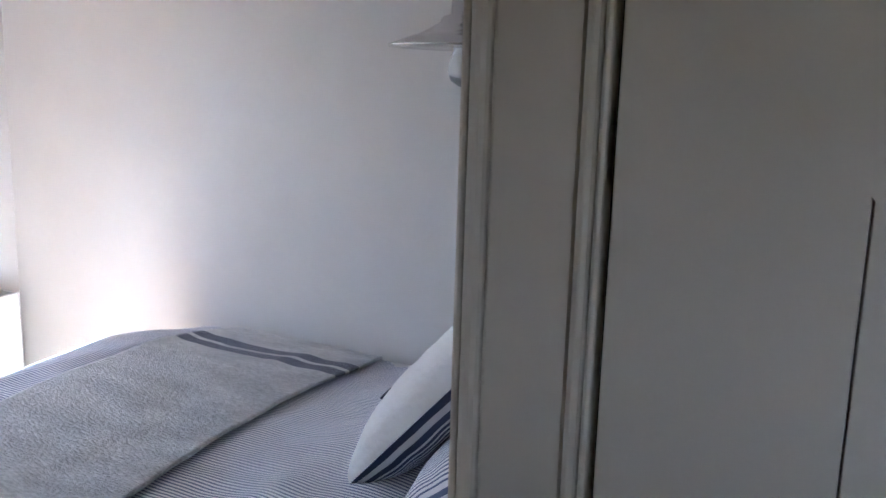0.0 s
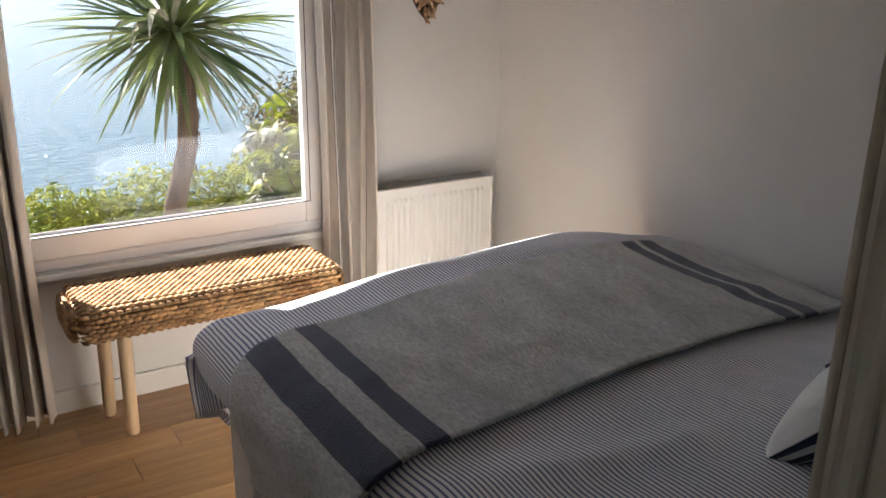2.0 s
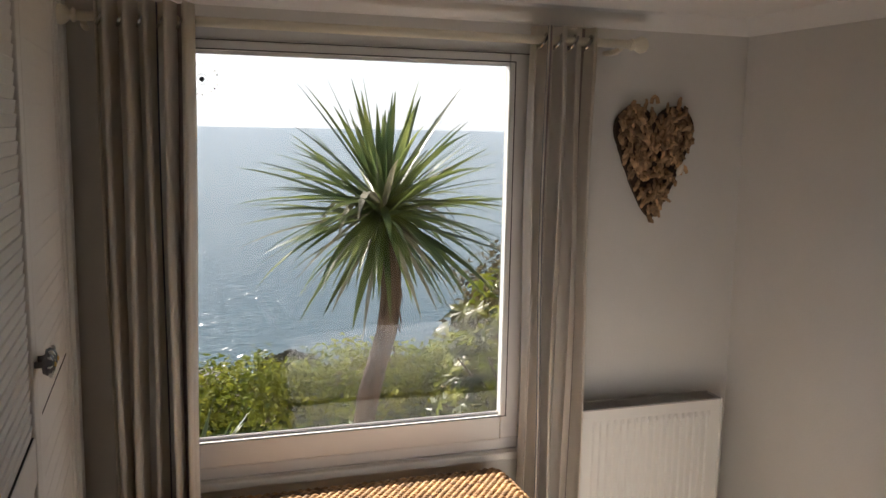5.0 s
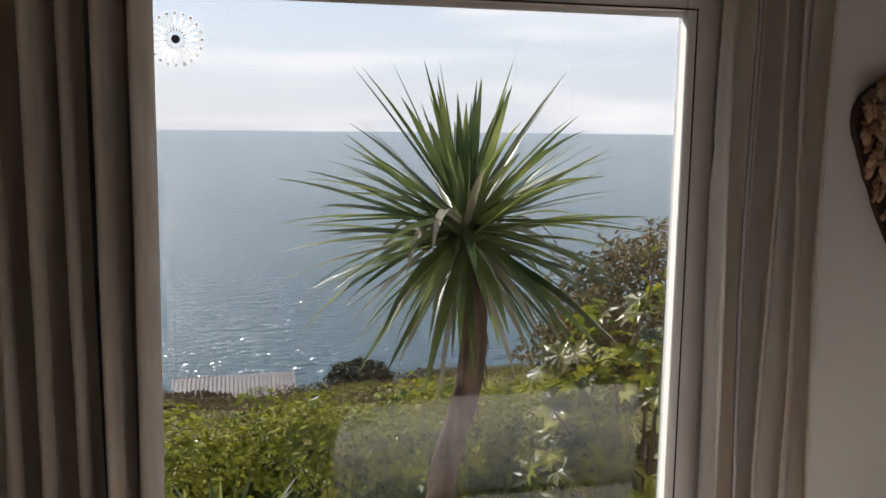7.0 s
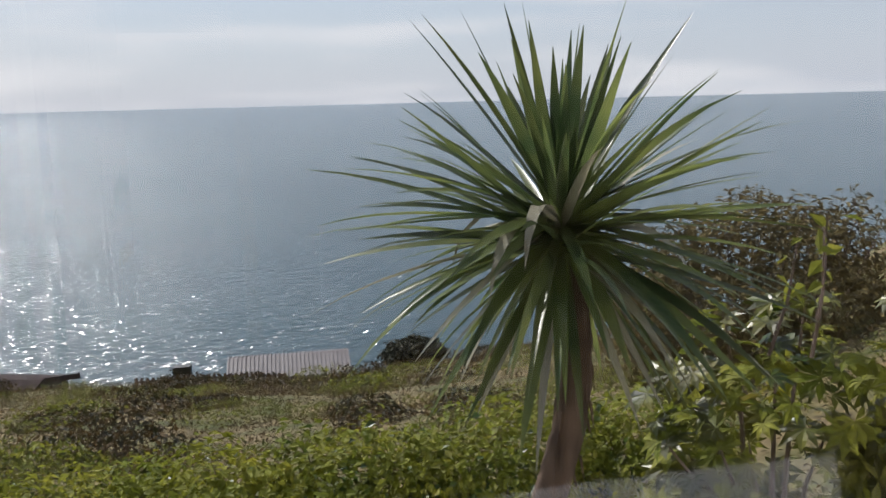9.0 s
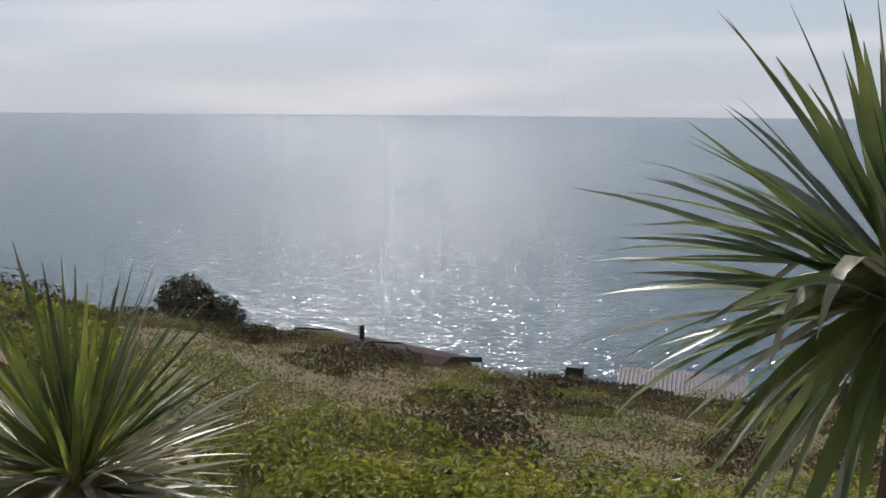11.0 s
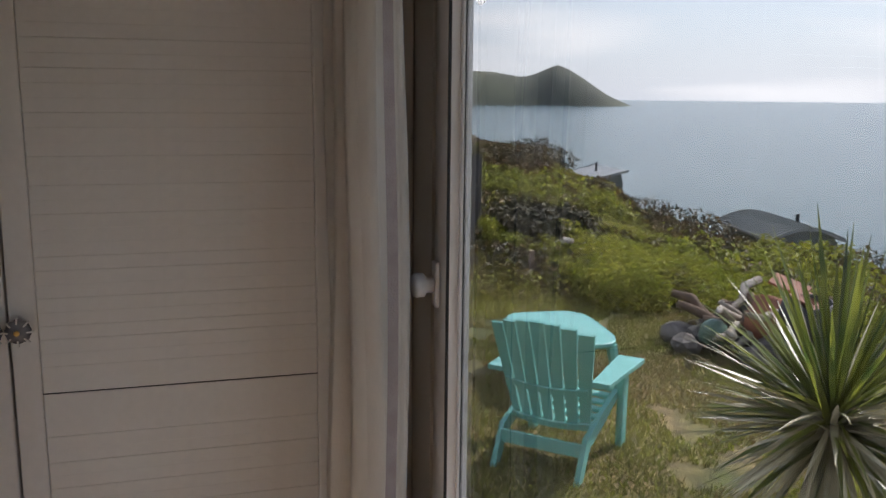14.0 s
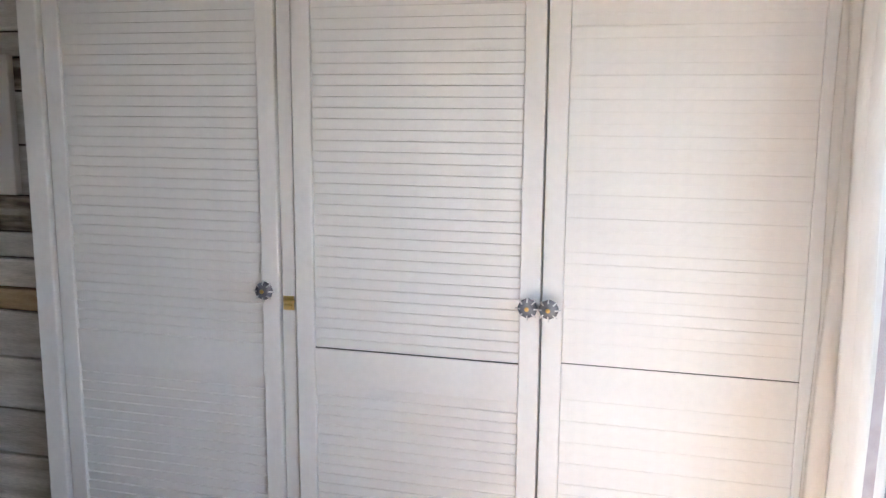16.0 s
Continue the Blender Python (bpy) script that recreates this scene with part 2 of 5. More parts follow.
M_BRAMBLE = mat("bramble_leaf", (0.085, 0.055, 0.022), (0.20, 0.135, 0.055), 0.6, 0.5, rand=-0.75, spec=0.25, translucent=0.2)
M_BRAMBLEG = mat("green_weed", (0.13, 0.155, 0.03), (0.31, 0.31, 0.07), 0.6, 0.6, rand=-0.75, spec=0.25, translucent=0.42)
M_HEATH = mat("brown_heath_leaf", (0.13, 0.105, 0.045), (0.30, 0.23, 0.10), 0.7, 0.8, rand=-0.6, spec=0.25, translucent=0.35)
M_STRAW = mat("dry_straw", (0.32, 0.24, 0.11), (0.48, 0.38, 0.19), 0.8, 1.2, rand=-0.5, spec=0.25, translucent=0.2)
M_TWIG = mat("dry_stem", (0.16, 0.11, 0.07), (0.30, 0.22, 0.2), 0.9, 10, rand=-0.4)
M_SCRUB = mat("dark_scrub", (0.035, 0.04, 0.018), (0.11, 0.09, 0.045), 0.7, 0.8, rand=-0.5, translucent=0.15)
M_AQUA = mat("aqua_plastic", (0.17, 0.47, 0.43), (0.20, 0.51, 0.47), 0.42, 5, 0.05, 80, fine=0.03)
M_HUTGREY = mat("grey_green_cladding", (0.13, 0.15, 0.14), (0.17, 0.19, 0.18), 0.7, 2, 0.1)
M_HUTROOF = mat("grey_metal_roof", (0.27, 0.285, 0.29), (0.34, 0.355, 0.36), 0.5, 2, 0.05)
M_HUTBROWN = mat("brown_felt_roof", (0.04, 0.028, 0.025), (0.075, 0.054, 0.048), 0.95, 2, 0.2, spec=0.2)
M_HUTPINK = mat("pinkish_corrugated_sheet", (0.20, 0.175, 0.17), (0.28, 0.25, 0.24), 0.6, 2, 0.1)
M_HUTDARK = mat("dark_window", (0.02, 0.022, 0.025), rough=0.2)
M_BLACK = mat("black_metal", (0.02, 0.02, 0.02), rough=0.5)
M_FENCE = mat("grey_brown_fence", (0.17, 0.12, 0.09), (0.26, 0.19, 0.15), 0.8, 10, rand=0.2)
M_STONE = mat("grey_stone", (0.05, 0.045, 0.042), (0.19, 0.17, 0.155), 0.85, 8, 0.5, 40, rand=0.4)
M_TERRA = mat("terracotta", (0.24, 0.085, 0.05), (0.33, 0.125, 0.07), 0.7, 6, 0.2, 40, rand=0.15)
M_LOG = mat("bleached_log", (0.24, 0.20, 0.16), (0.46, 0.41, 0.35), 0.8, 10, 0.5, 50, rand=0.3)
M_BUOY = mat("green_glass_float", (0.10, 0.17, 0.13), rough=0.25)
M_DARKFENCE = mat("dark_stained_board", (0.03, 0.032, 0.036), (0.06, 0.062, 0.066), 0.7, 5, 0.1)
# paler than near turf: distance haze is put into the colour
M_ISLE = mat("hazy_headland_turf", (0.085, 0.095, 0.08), (0.15, 0.16, 0.11), 0.9, 0.006, detail=8, coords="Object")


def ground_material():
    """Turf near the house, brown bramble on the slope: patches at two scales."""
    m = mat("hill_ground", (0.085, 0.095, 0.024), (0.21, 0.155, 0.07), 0.95, 1.1, 1.0, 30, fine=0.6, detail=10, lo=0.40, hi=0.60)
    return m


M_GROUND = ground_material()


def sea_material():
    m = bpy.data.materials.new("sea_water")
    m.use_nodes = True
    nt = m.node_tree
    b = nt.nodes["Principled BSDF"]
    b.inputs["Base Color"].default_value = (0.09, 0.15, 0.165, 1)
    b.inputs["Roughness"].default_value = 0.16
    b.inputs["Specular IOR Level"].default_value = 0.22
    co = nt.nodes.new("ShaderNodeTexCoord")
    n1 = nt.nodes.new("ShaderNodeTexNoise")
    mp = nt.nodes.new("ShaderNodeMapping")
    mp.inputs["Rotation"].default_value = (0, 0, radians(25))
    mp.inputs["Scale"].default_value = (0.35, 1, 1)
    link(nt, co.outputs["Object"], mp.inputs[0])
    link(nt, mp.outputs[0], n1.inputs["Vector"])
    n1.inputs["Scale"].default_value, n1.inputs["Detail"].default_value = 0.9, 10
    n2 = nt.nodes.new("ShaderNodeTexNoise")
    n2.inputs["Scale"].default_value, n2.inputs["Detail"].default_value = 0.006, 4
    link(nt, mp.outputs[0], n2.inputs["Vector"])
    ra = nt.nodes.new("ShaderNodeValToRGB")
    ra.color_ramp.elements[0].position, ra.color_ramp.elements[1].position = 0.35, 0.7
    ra.color_ramp.elements[0].color, ra.color_ramp.elements[1].color = (0.08, 0.135, 0.155, 1), (0.12, 0.18, 0.19, 1)
    link(nt, n2.outputs["Fac"], ra.inputs[0])
    link(nt, ra.outputs[0], b.inputs["Base Color"])
    bp = nt.nodes.new("ShaderNodeBump")
    bp.inputs["Strength"].default_value, bp.inputs["Distance"].default_value = 1.0, 0.9
    link(nt, n1.outputs["Fac"], bp.inputs["Height"])
    link(nt, bp.outputs[0], b.inputs["Normal"])
    return m


M_SEA = sea_material()
M_GLITTER = mat("glitter_water", (0.07, 0.12, 0.135), (0.10, 0.15, 0.165), 0.2, 0.02)


# ---- builders ----
def bm_box(bm, x0, x1, y0, y1, z0, z1, bevel=0.0, m=None):
    """Adds a box, its edges rounded, turned by m if given."""
    vs = bmesh.ops.create_cube(bm, size=1.0)["verts"]
    for v in vs:
        v.co = Vector((x0 + (v.co.x + 0.5) * (x1 - x0), y0 + (v.co.y + 0.5) * (y1 - y0), z0 + (v.co.z + 0.5) * (z1 - z0)))
    if bevel:
        es = list({e for v in vs for e in v.link_edges})
        out = bmesh.ops.bevel(bm, geom=es, offset=bevel, segments=2, affect="EDGES", profile=0.5)
        vs = list({v for f in out["faces"] for v in f.verts} | {v for v in vs if v.is_valid})
    if m is not None:
        bmesh.ops.transform(bm, matrix=m, verts=vs)
    return vs


def box(x0, x1, y0, y1, z0, z1, bevel=0.0, m=None):
    bm = bmesh.new()
    bm_box(bm, x0, x1, y0, y1, z0, z1, bevel, m)
    return bm


def bm_tube(bm, pts, radii, seg=10, cap=True):
    """A tapered round limb along points."""
    rings = []
    pts = [Vector(p) for p in pts]
    for i, p in enumerate(pts):
        d = (pts[min(i + 1, len(pts) - 1)] - pts[max(i - 1, 0)]).normalized()
        a = d.orthogonal().normalized() if i == 0 else (a - a.dot(d) * d).normalized()
        b = d.cross(a)
        rings.append([bm.verts.new(p + radii[i] * (math.cos(k * math.tau / seg) * a + math.sin(k * math.tau / seg) * b)) for k in range(seg)])
    for r, s in zip(rings, rings[1:]):
        for k in range(seg):
            bm.faces.new((r[k], r[(k + 1) % seg], s[(k + 1) % seg], s[k]))
    if cap:
        bm.faces.new(rings[0][::-1])
        bm.faces.new(rings[-1])


def tube(pts, radii, seg=10):
    bm = bmesh.new()
    bm_tube(bm, pts, radii, seg)
    return bm


def lathe(profile, seg=24, m=None):
    """A turned body: (radius, height) pairs about z."""
    bm = bmesh.new()
    rings = []
    for r, z in profile:
        rings.append([bm.verts.new((r * math.cos(k * math.tau / seg), r * math.sin(k * math.tau / seg), z)) for k in range(seg)])
    for a, b in zip(rings, rings[1:]):
        for k in range(seg):
            bm.faces.new((a[k], a[(k + 1) % seg], b[(k + 1) % seg], b[k]))
    bm.faces.new(rings[0][::-1])
    bm.faces.new(rings[-1])
    bmesh.ops.remove_doubles(bm, verts=bm.verts, dist=1e-5)
    if m is not None:
        bmesh.ops.transform(bm, matrix=m, verts=bm.verts)
    return bm


def to_mesh(name, bm, material, smooth=False):
    bmesh.ops.recalc_face_normals(bm, faces=bm.faces)
    me = bpy.data.meshes.new(name)
    bm.to_mesh(me)
    bm.free()
    for k in material if isinstance(material, (list, tuple)) else [material]:
        me.materials.append(k)
    if smooth:
        me.polygons.foreach_set("use_smooth", [True] * len(me.polygons))
    return me


def thing(name, at=(0, 0, 0), label="", category="", group="", kind="", rz=0):
    ob = new(name)
    ob.matrix_basis = pose(*at, 0, 0, rz)
    return tagged(ob, label, category, group, kind)


def part(name, bm, material, parent, label="", smooth=False):
    """A bmesh, in the parent's own space, as one mesh under it."""
    ob = new(name, to_mesh(name, bm, material, smooth))
    ob.parent = parent
    return tagged(ob, label)


def solid(name, bm, material, label="", category="", kind="", smooth=False):
    return tagged(new(name, to_mesh(name, bm, material, smooth)), label, category, "", kind)


def sheet(nx, ny, fn, uv=None):
    """A quad grid from fn(i / nx, j / ny), with UV in metres from uv(...)."""
    vs = [fn(i / nx, j / ny) for j in range(ny + 1) for i in range(nx + 1)]
    fs = [(j * (nx + 1) + i, j * (nx + 1) + i + 1, (j + 1) * (nx + 1) + i + 1, (j + 1) * (nx + 1) + i) for j in range(ny) for i in range(nx)]
    me = bpy.data.meshes.new("sheet")
    me.from_pydata(vs, [], fs)
    if uv:
        co = [uv(i / nx, j / ny) for j in range(ny + 1) for i in range(nx + 1)]
        layer = me.uv_layers.new(name="UVMap")
        for loop in me.loops:
            layer.data[loop.index].uv = co[loop.vertex_index]
    me.polygons.foreach_set("use_smooth", [True] * len(me.polygons))
    return me


def blades(base, dirs, lengths, widths, droop, rng, seg=6, fold=0.25, bend=None):
    """Many long tapering leaves as one array mesh: vertices and faces."""
    vs, fs = [], []
    for d, ln, w, dr in zip(dirs, lengths, widths, droop):
        d = Vector(d).normalized()
        side = d.cross(Vector((0, 0, 1)))
        side = side.normalized() if side.length > 1e-3 else Vector((1, 0, 0))
        side = (Matrix.Rotation(rng.uniform(-0.5, 0.5), 3, d) @ side).normalized()
        up = side.cross(d).normalized()
        p = Vector(base) + d * 0.03 + Vector((0, 0, rng.uniform(-0.05, 0.06)))
        cur = d.copy()
        start = len(vs)
        for k in range(seg + 1):
            u = k / seg
            half = w * (0.45 + 0.9 * u - 1.35 * u * u) if u < 0.98 else 0.0008
            half = max(half, 0.0009)
            vs += [tuple(p - side * half + up * half * fold), tuple(p), tuple(p + side * half + up * half * fold)]
            if k:
                a, b = start + 3 * (k - 1), start + 3 * k
                fs += [(a, a + 1, b + 1, b), (a + 1, a + 2, b + 2, b + 1)]
            p = p + cur * (ln / seg)
            cur = (cur + Vector((0, 0, -dr * u * 1.6 / seg * 2))).normalized()
    return vs, fs


def leaf_mass(pts, normals, sizes, rng, slim=0.5):
    """A cloud of small folded leaves as one array mesh."""
    n = len(pts)
    a = rng.normal(size=(n, 3))
    a /= np.linalg.norm(a, axis=1)[:, None]
    nr = normals + rng.normal(size=(n, 3)) * 0.6
    nr /= np.linalg.norm(nr, axis=1)[:, None] + 1e-9
    a -= (a * nr).sum(1)[:, None] * nr
    a /= np.linalg.norm(a, axis=1)[:, None] + 1e-9
    b = np.cross(nr, a)
    s = sizes[:, None]
    v = np.stack([pts - a * s * 0.5, pts + b * s * slim * 0.5 + nr * s * 0.08, pts + a * s * 0.5 - nr * s * 0.1, pts - b * s * slim * 0.5 + nr * s * 0.08], 1).reshape(-1, 3)
    f = np.arange(4 * n).reshape(-1, 4)
    return v, f


def array_mesh(name, v, f, material):
    me = bpy.data.meshes.new(name)
    me.from_pydata(np.asarray(v).tolist() if not isinstance(v, list) else v, [], np.asarray(f).tolist() if not isinstance(f, list) else f)
    me.materials.append(material)
    return me


def mesh_part(name, me, parent, label=""):
    ob = new(name, me)
    ob.parent = parent
    return tagged(ob, label)


# ---- room: walls, floor, ceiling ----
XR, XW, XP, YB, ZC = 0.81, -1.195, -1.25, -2.54, 1.80     # bed wall, wardrobe face, plank wall, partition, ceiling
GX0, GX1, GZ0, GZ1 = -0.93, 0.0, 0.59, 1.63               # glass
FX0, FX1, FZ0, FZ1 = -1.06, 0.115, 0.47, 1.70             # window opening
LAWN = -0.80


def structure(name, bm, material, label, category="wall"):
    return solid(name, bm, material, label, category, "structure")


bm = bmesh.new()
for y0, y1, x0, x1, z0, z1 in ((0.0, 0.055, FX0, FX1, FZ0, FZ1), (0.0551, 0.16, FX0 - 0.42, FX1 + 0.30, FZ0 - 0.12, FZ1 + 0.16)):
    bm_box(bm, -2.6, x0, y0, y1, -1.2, 2.2)
    bm_box(bm, x1, 2.6, y0, y1, -1.2, 2.2)
    bm_box(bm, x0, x1, y0, y1, -1.2, z0)
    bm_box(bm, x0, x1, y0, y1, z1, 2.2)
structure("wall_north", bm, M_WALL, "cream painted wall with a wide window opening")
structure("wall_east", box(XR, XR + 0.12, -4.2, 0.0, -0.1, 2.2), M_WALL, "plain cream painted wall beside the bed")
bm = bmesh.new()
bm_box(bm, -0.863, XR, YB - 0.06, YB, 0, ZC)
bm_box(bm, -1.88, -1.297, YB - 0.055, YB, 0, ZC)
structure("wall_south", bm, M_WALL, "painted partition with a narrow doorway")
structure("wall_west", box(-2.0, -1.88, YB - 0.055, 0.0, 0, ZC), M_WALL, "wall behind the wardrobe")
# unseen opening added here so sky light brightens the hall
bm = bmesh.new()
bm_box(bm, -2.0, -1.88, -4.2, -3.55, -0.1, ZC)
bm_box(bm, -2.0, -1.88, -3.25, YB - 0.056, -0.1, ZC)
bm_box(bm, -2.0, -1.88, -3.55, -3.25, -0.1, 1.2)
bm_box(bm, -2.0, -1.88, -3.55, -3.25, 1.5, ZC)
structure("hall_wall_west", bm, M_WALL, "plain hall wall with an added opening for sky light")
bm = box(-2.0, XR, -4.3, -4.2, -0.1, ZC)
structure("hall_wall_south", bm, M_WALL, "plain hall end wall")
bm = bmesh.new()
bm_box(bm, -2.0, XR, -4.2, 0.0, ZC, ZC + 0.1)
structure("ceiling", bm, M_CEIL, "low white painted ceiling", "ceiling")
structure("floor_base", box(-2.0, XR, -4.2, 0.0, -0.12, -0.012), M_GAP, "dark subfloor under the oak boards", "floor")
structure("roof", box(-2.8, 2.8, -4.5, 0.34, 2.2, 2.3), M_HUTDARK, "flat roof over the chalet", "roof")

# cove between ceiling and walls
bm = bmesh.new()
for a, b in (((-1.19, 0.0), (XR, 0.0)), ((XR, 0.0), (XR, YB))):
    d = Vector((b[0] - a[0], b[1] - a[1], 0)).normalized()
    n = Vector((d.y, -d.x, 0))
    A, B = Vector((*a, 0)), Vector((*b, 0))
    prof = [(0.0, ZC - 0.05), (0.012, ZC - 0.045), (0.05, ZC - 0.008), (0.055, ZC), (0.0, ZC)]
    r0 = [bm.verts.new(A + n * p + Vector((0, 0, z))) for p, z in prof]
    r1 = [bm.verts.new(B + n * p + Vector((0, 0, z))) for p, z in prof]
    for k in range(5):
        bm.faces.new((r0[k], r0[(k + 1) % 5], r1[(k + 1) % 5], r1[k]))
structure("trim_cove", bm, M_CEIL, "small white cove along the ceiling", "trim")

# skirting
bm = bmesh.new()
bm_box(bm, XW + 0.03, XR, -0.018, -0.001, 0, 0.075, 0.004)
bm_box(bm, XR - 0.018, XR - 0.001, YB, -0.02, 0, 0.075, 0.004)
structure("baseboard", bm, M_TRIM, "white painted skirting board", "skirting")


# doorway lining with mouldings
def jamb(x, s):
    ob = thing("door_frame", (x, YB, 0), "cream painted door lining with moulded edges", "door frame", kind="structure")
    part("lining", box(0, s * 0.02, -0.06, 0.0, 0, ZC, 0.003), M_DOORPAINT, ob)
    bm = bmesh.new()
    bm_box(bm, -s * 0.006, s * 0.05, 0.0005, 0.014, 0, ZC, 0.005)
    bm_box(bm, s * 0.0, s * 0.05, 0.015, 0.022, 0, ZC, 0.004)
    part("architrave", bm, M_DOORPAINT, ob)
    bm = bmesh.new()
    bm_box(bm, -s * 0.008, s * 0.05, -0.070, -0.0605, 0, ZC, 0.004)
    bm_box(bm, -s * 0.003, s * 0.05, -0.076, -0.0705, 0, ZC, 0.0025)
    part("architrave", bm, M_DOORPAINT, ob)
    return ob


jamb(-0.872, 1)
jl = thing("door_frame", (-1.275, YB, 0), "plain cream door lining on the wardrobe side", "door frame", kind="structure")
part("lining", box(-0.02, 0.0, -0.058, 0.0, 0, ZC, 0.003), M_DOORPAINT, jl)

# hall side panel under a sloping soffit
hp = thing("hall_panel", (-0.877, -2.622, 0), "cream painted boarded hall panel with fine joints", "panel", kind="structure")
part("board", box(0, 0.02, -0.138, 0.0, 0.0, 1.78, 0.001), M_DOORPAINT, hp)
part("board", box(0, 0.02, -1.5, -0.139, 0.0, 1.78, 0.001), M_DOORPAINT, hp)
bm = bmesh.new()
vs = [bm.verts.new(c) for c in ((-0.004, 0.0, 1.50), (-0.004, -0.138, 1.325), (-0.004, -1.5, -0.36), (-0.004, -1.5, 1.78), (-0.004, 0.0, 1.78))]
bm.faces.new(vs)
r = bmesh.ops.extrude_face_region(bm, geom=bm.faces[:])
bmesh.ops.translate(bm, vec=(0.0035, 0, 0), verts=[v for v in r["geom"] if isinstance(v, bmesh.types.BMVert)])
part("sloped_panel", bm, M_DOORPAINT, hp)
# near-black slab: the shade inside the panel's gap is its colour
structure("hall_wall_east", box(-0.855, -0.76, -4.2, -2.601, 0, ZC), M_GAP, "near-black backing that darkens the gap beside the hall panel")

# ---- wardrobe ----
def petal_knob(parent, at):
    """A scalloped ceramic knob with eight painted petals and a brass screw, facing +x."""
    turn = pose(*at, 0, 90, 0)
    bm = lathe([(0.006, 0.0), (0.006, 0.012), (0.017, 0.014), (0.0205, 0.021), (0.0185, 0.029), (0.009, 0.033), (0.0015, 0.0335)], 32)
    for v in bm.verts:
        r = math.hypot(v.co.x, v.co.y)
        if r > 0.012:
            k = 1 + 0.07 * abs(math.cos(4 * math.atan2(v.co.y, v.co.x))) - 0.05
            v.co.x, v.co.y = v.co.x * k, v.co.y * k
    bmesh.ops.transform(bm, matrix=turn, verts=bm.verts)
    knob = part("knob", bm, M_KNOBWHITE, parent, "dark grey scalloped ceramic knob with white petals", True)
    bm = bmesh.new()
    for k in range(8):
        bm_box(bm, 0.006, 0.0185, -0.0012, 0.0012, 0.0285, 0.0335, 0, turn @ pose(0, 0, 0, 0, 0, 45 * k) @ pose(0, 0, 0, 0, 13, 0))
    part("petal_lines", bm, M_KNOBLINE, knob)
    part("screw", lathe([(0.0045, 0.033), (0.0045, 0.0355), (0.001, 0.0365)], 12, turn), M_BRASS, knob, "brass screw cap")
    return knob


slat_me = {}


def louvre_door(y0, y1, z0, z1, rails, knob_y, label, tilt=9, proud=-0.0105, joint=None):
    ob = thing("louvre_door", (XW, y0, 0), label, "cupboard door", "louvred wardrobe doors")
    w, st = y1 - y0, 0.043
    part("stile", box(-0.03, 0, 0, st, z0, z1, 0.003), M_LOUVRE, ob)
    part("stile", box(-0.03, 0, w - st, w, z0, z1, 0.003), M_LOUVRE, ob)
    for a, b in rails:
        part("rail", box(-0.029, -0.002, st, w - st, a, b, 0.002), M_LOUVRE, ob)
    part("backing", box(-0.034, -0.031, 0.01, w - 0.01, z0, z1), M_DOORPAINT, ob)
    key = (round(w, 3), tilt)
    if key not in slat_me:
        slat_me[key] = to_mesh("slat", box(-0.0035, 0.0035, st + 0.0005, w - st - 0.0005, -0.0125, 0.0125, 0.0012, pose(0, 0, 0, 0, tilt, 0)), M_LOUVRE)
    for (_, lo), (hi, _) in zip(rails, rails[1:]):
        n = round((hi - lo) / 0.0232)
        for k in range(n):
            s = new("slat", slat_me[key])
            s.parent = ob
            s.matrix_basis = pose(proud + random.uniform(-0.0005, 0.0005), 0, lo + (k + 0.5) * (hi - lo) / n, 0, random.uniform(-1.2, 1.2), 0)
    if joint:
        top = rails[1][1]
        part("joint", box(-0.02, joint, st, w - st, top - 0.0002, top + 0.0013), M_GAP, ob)
    petal_knob(ob, (0, knob_y - y0, 1.016))
    return ob


RAILS = [(0.06, 0.15), (0.803, 0.888), (1.69, 1.765)]
louvre_door(-1.838, -1.262, 0.06, 1.765, RAILS, -1.287, "cream painted louvred wardrobe door with a petal knob")
louvre_door(-1.222, -0.679, 0.06, 1.765, RAILS, -0.701, "cream painted louvred wardrobe door beside a brass latch", joint=-0.0045)
louvre_door(-0.675, -0.132, 0.06, 1.765, [(0.06, 0.15), (0.822, 0.899), (1.69, 1.765)], -0.658, "thickly painted louvred wardrobe door beside the window curtain", 1.2, -0.0055, -0.0012)
wf = thing("wardrobe_frame", (0, 0, 0), "cream painted fixed frame of the built-in wardrobe", "wardrobe", kind="structure")
part("post", box(XW - 0.06, XW - 0.008, -1.2585, -1.2255, 0, ZC, 0.002), M_LOUVRE, wf)
bm = bmesh.new()
bm_box(bm, XP, XW + 0.012, -1.895, -1.842, 0, ZC, 0.004)
part("post", bm, M_LOUVRE, wf)
bm = bmesh.new()
bm_box(bm, XW - 0.06, XW + 0.004, -0.128, -0.09, 0, ZC, 0.003)
bm_box(bm, XW - 0.06, XW + 0.014, -0.0895, -0.001, 0, ZC, 0.004)
part("post", bm, M_LOUVRE, wf)
part("plinth", box(XW - 0.06, XW - 0.01, -1.84, -0.13, 0, 0.056), M_LOUVRE, wf)
part("header", box(XW - 0.06, XW - 0.004, -1.84, -0.13, 1.769, ZC), M_LOUVRE, wf)
# solid near-black block, so the gaps between the doors look dark
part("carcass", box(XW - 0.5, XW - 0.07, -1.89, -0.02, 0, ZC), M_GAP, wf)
latch = thing("latch", (XW - 0.008, -1.242, 0.985), "small brass cupboard latch on the wardrobe post", "latch")
part("plate", box(0, 0.003, -0.013, 0.013, -0.016, 0.016, 0.001), M_BRASS, latch)
part("bolt", box(0.003, 0.009, -0.010, 0.016, 0.001, 0.010, 0.002), M_BRASS, latch)
part("catch", box(0.003, 0.007, -0.009, 0.009, -0.013, -0.003, 0.002), M_BRASS, latch)

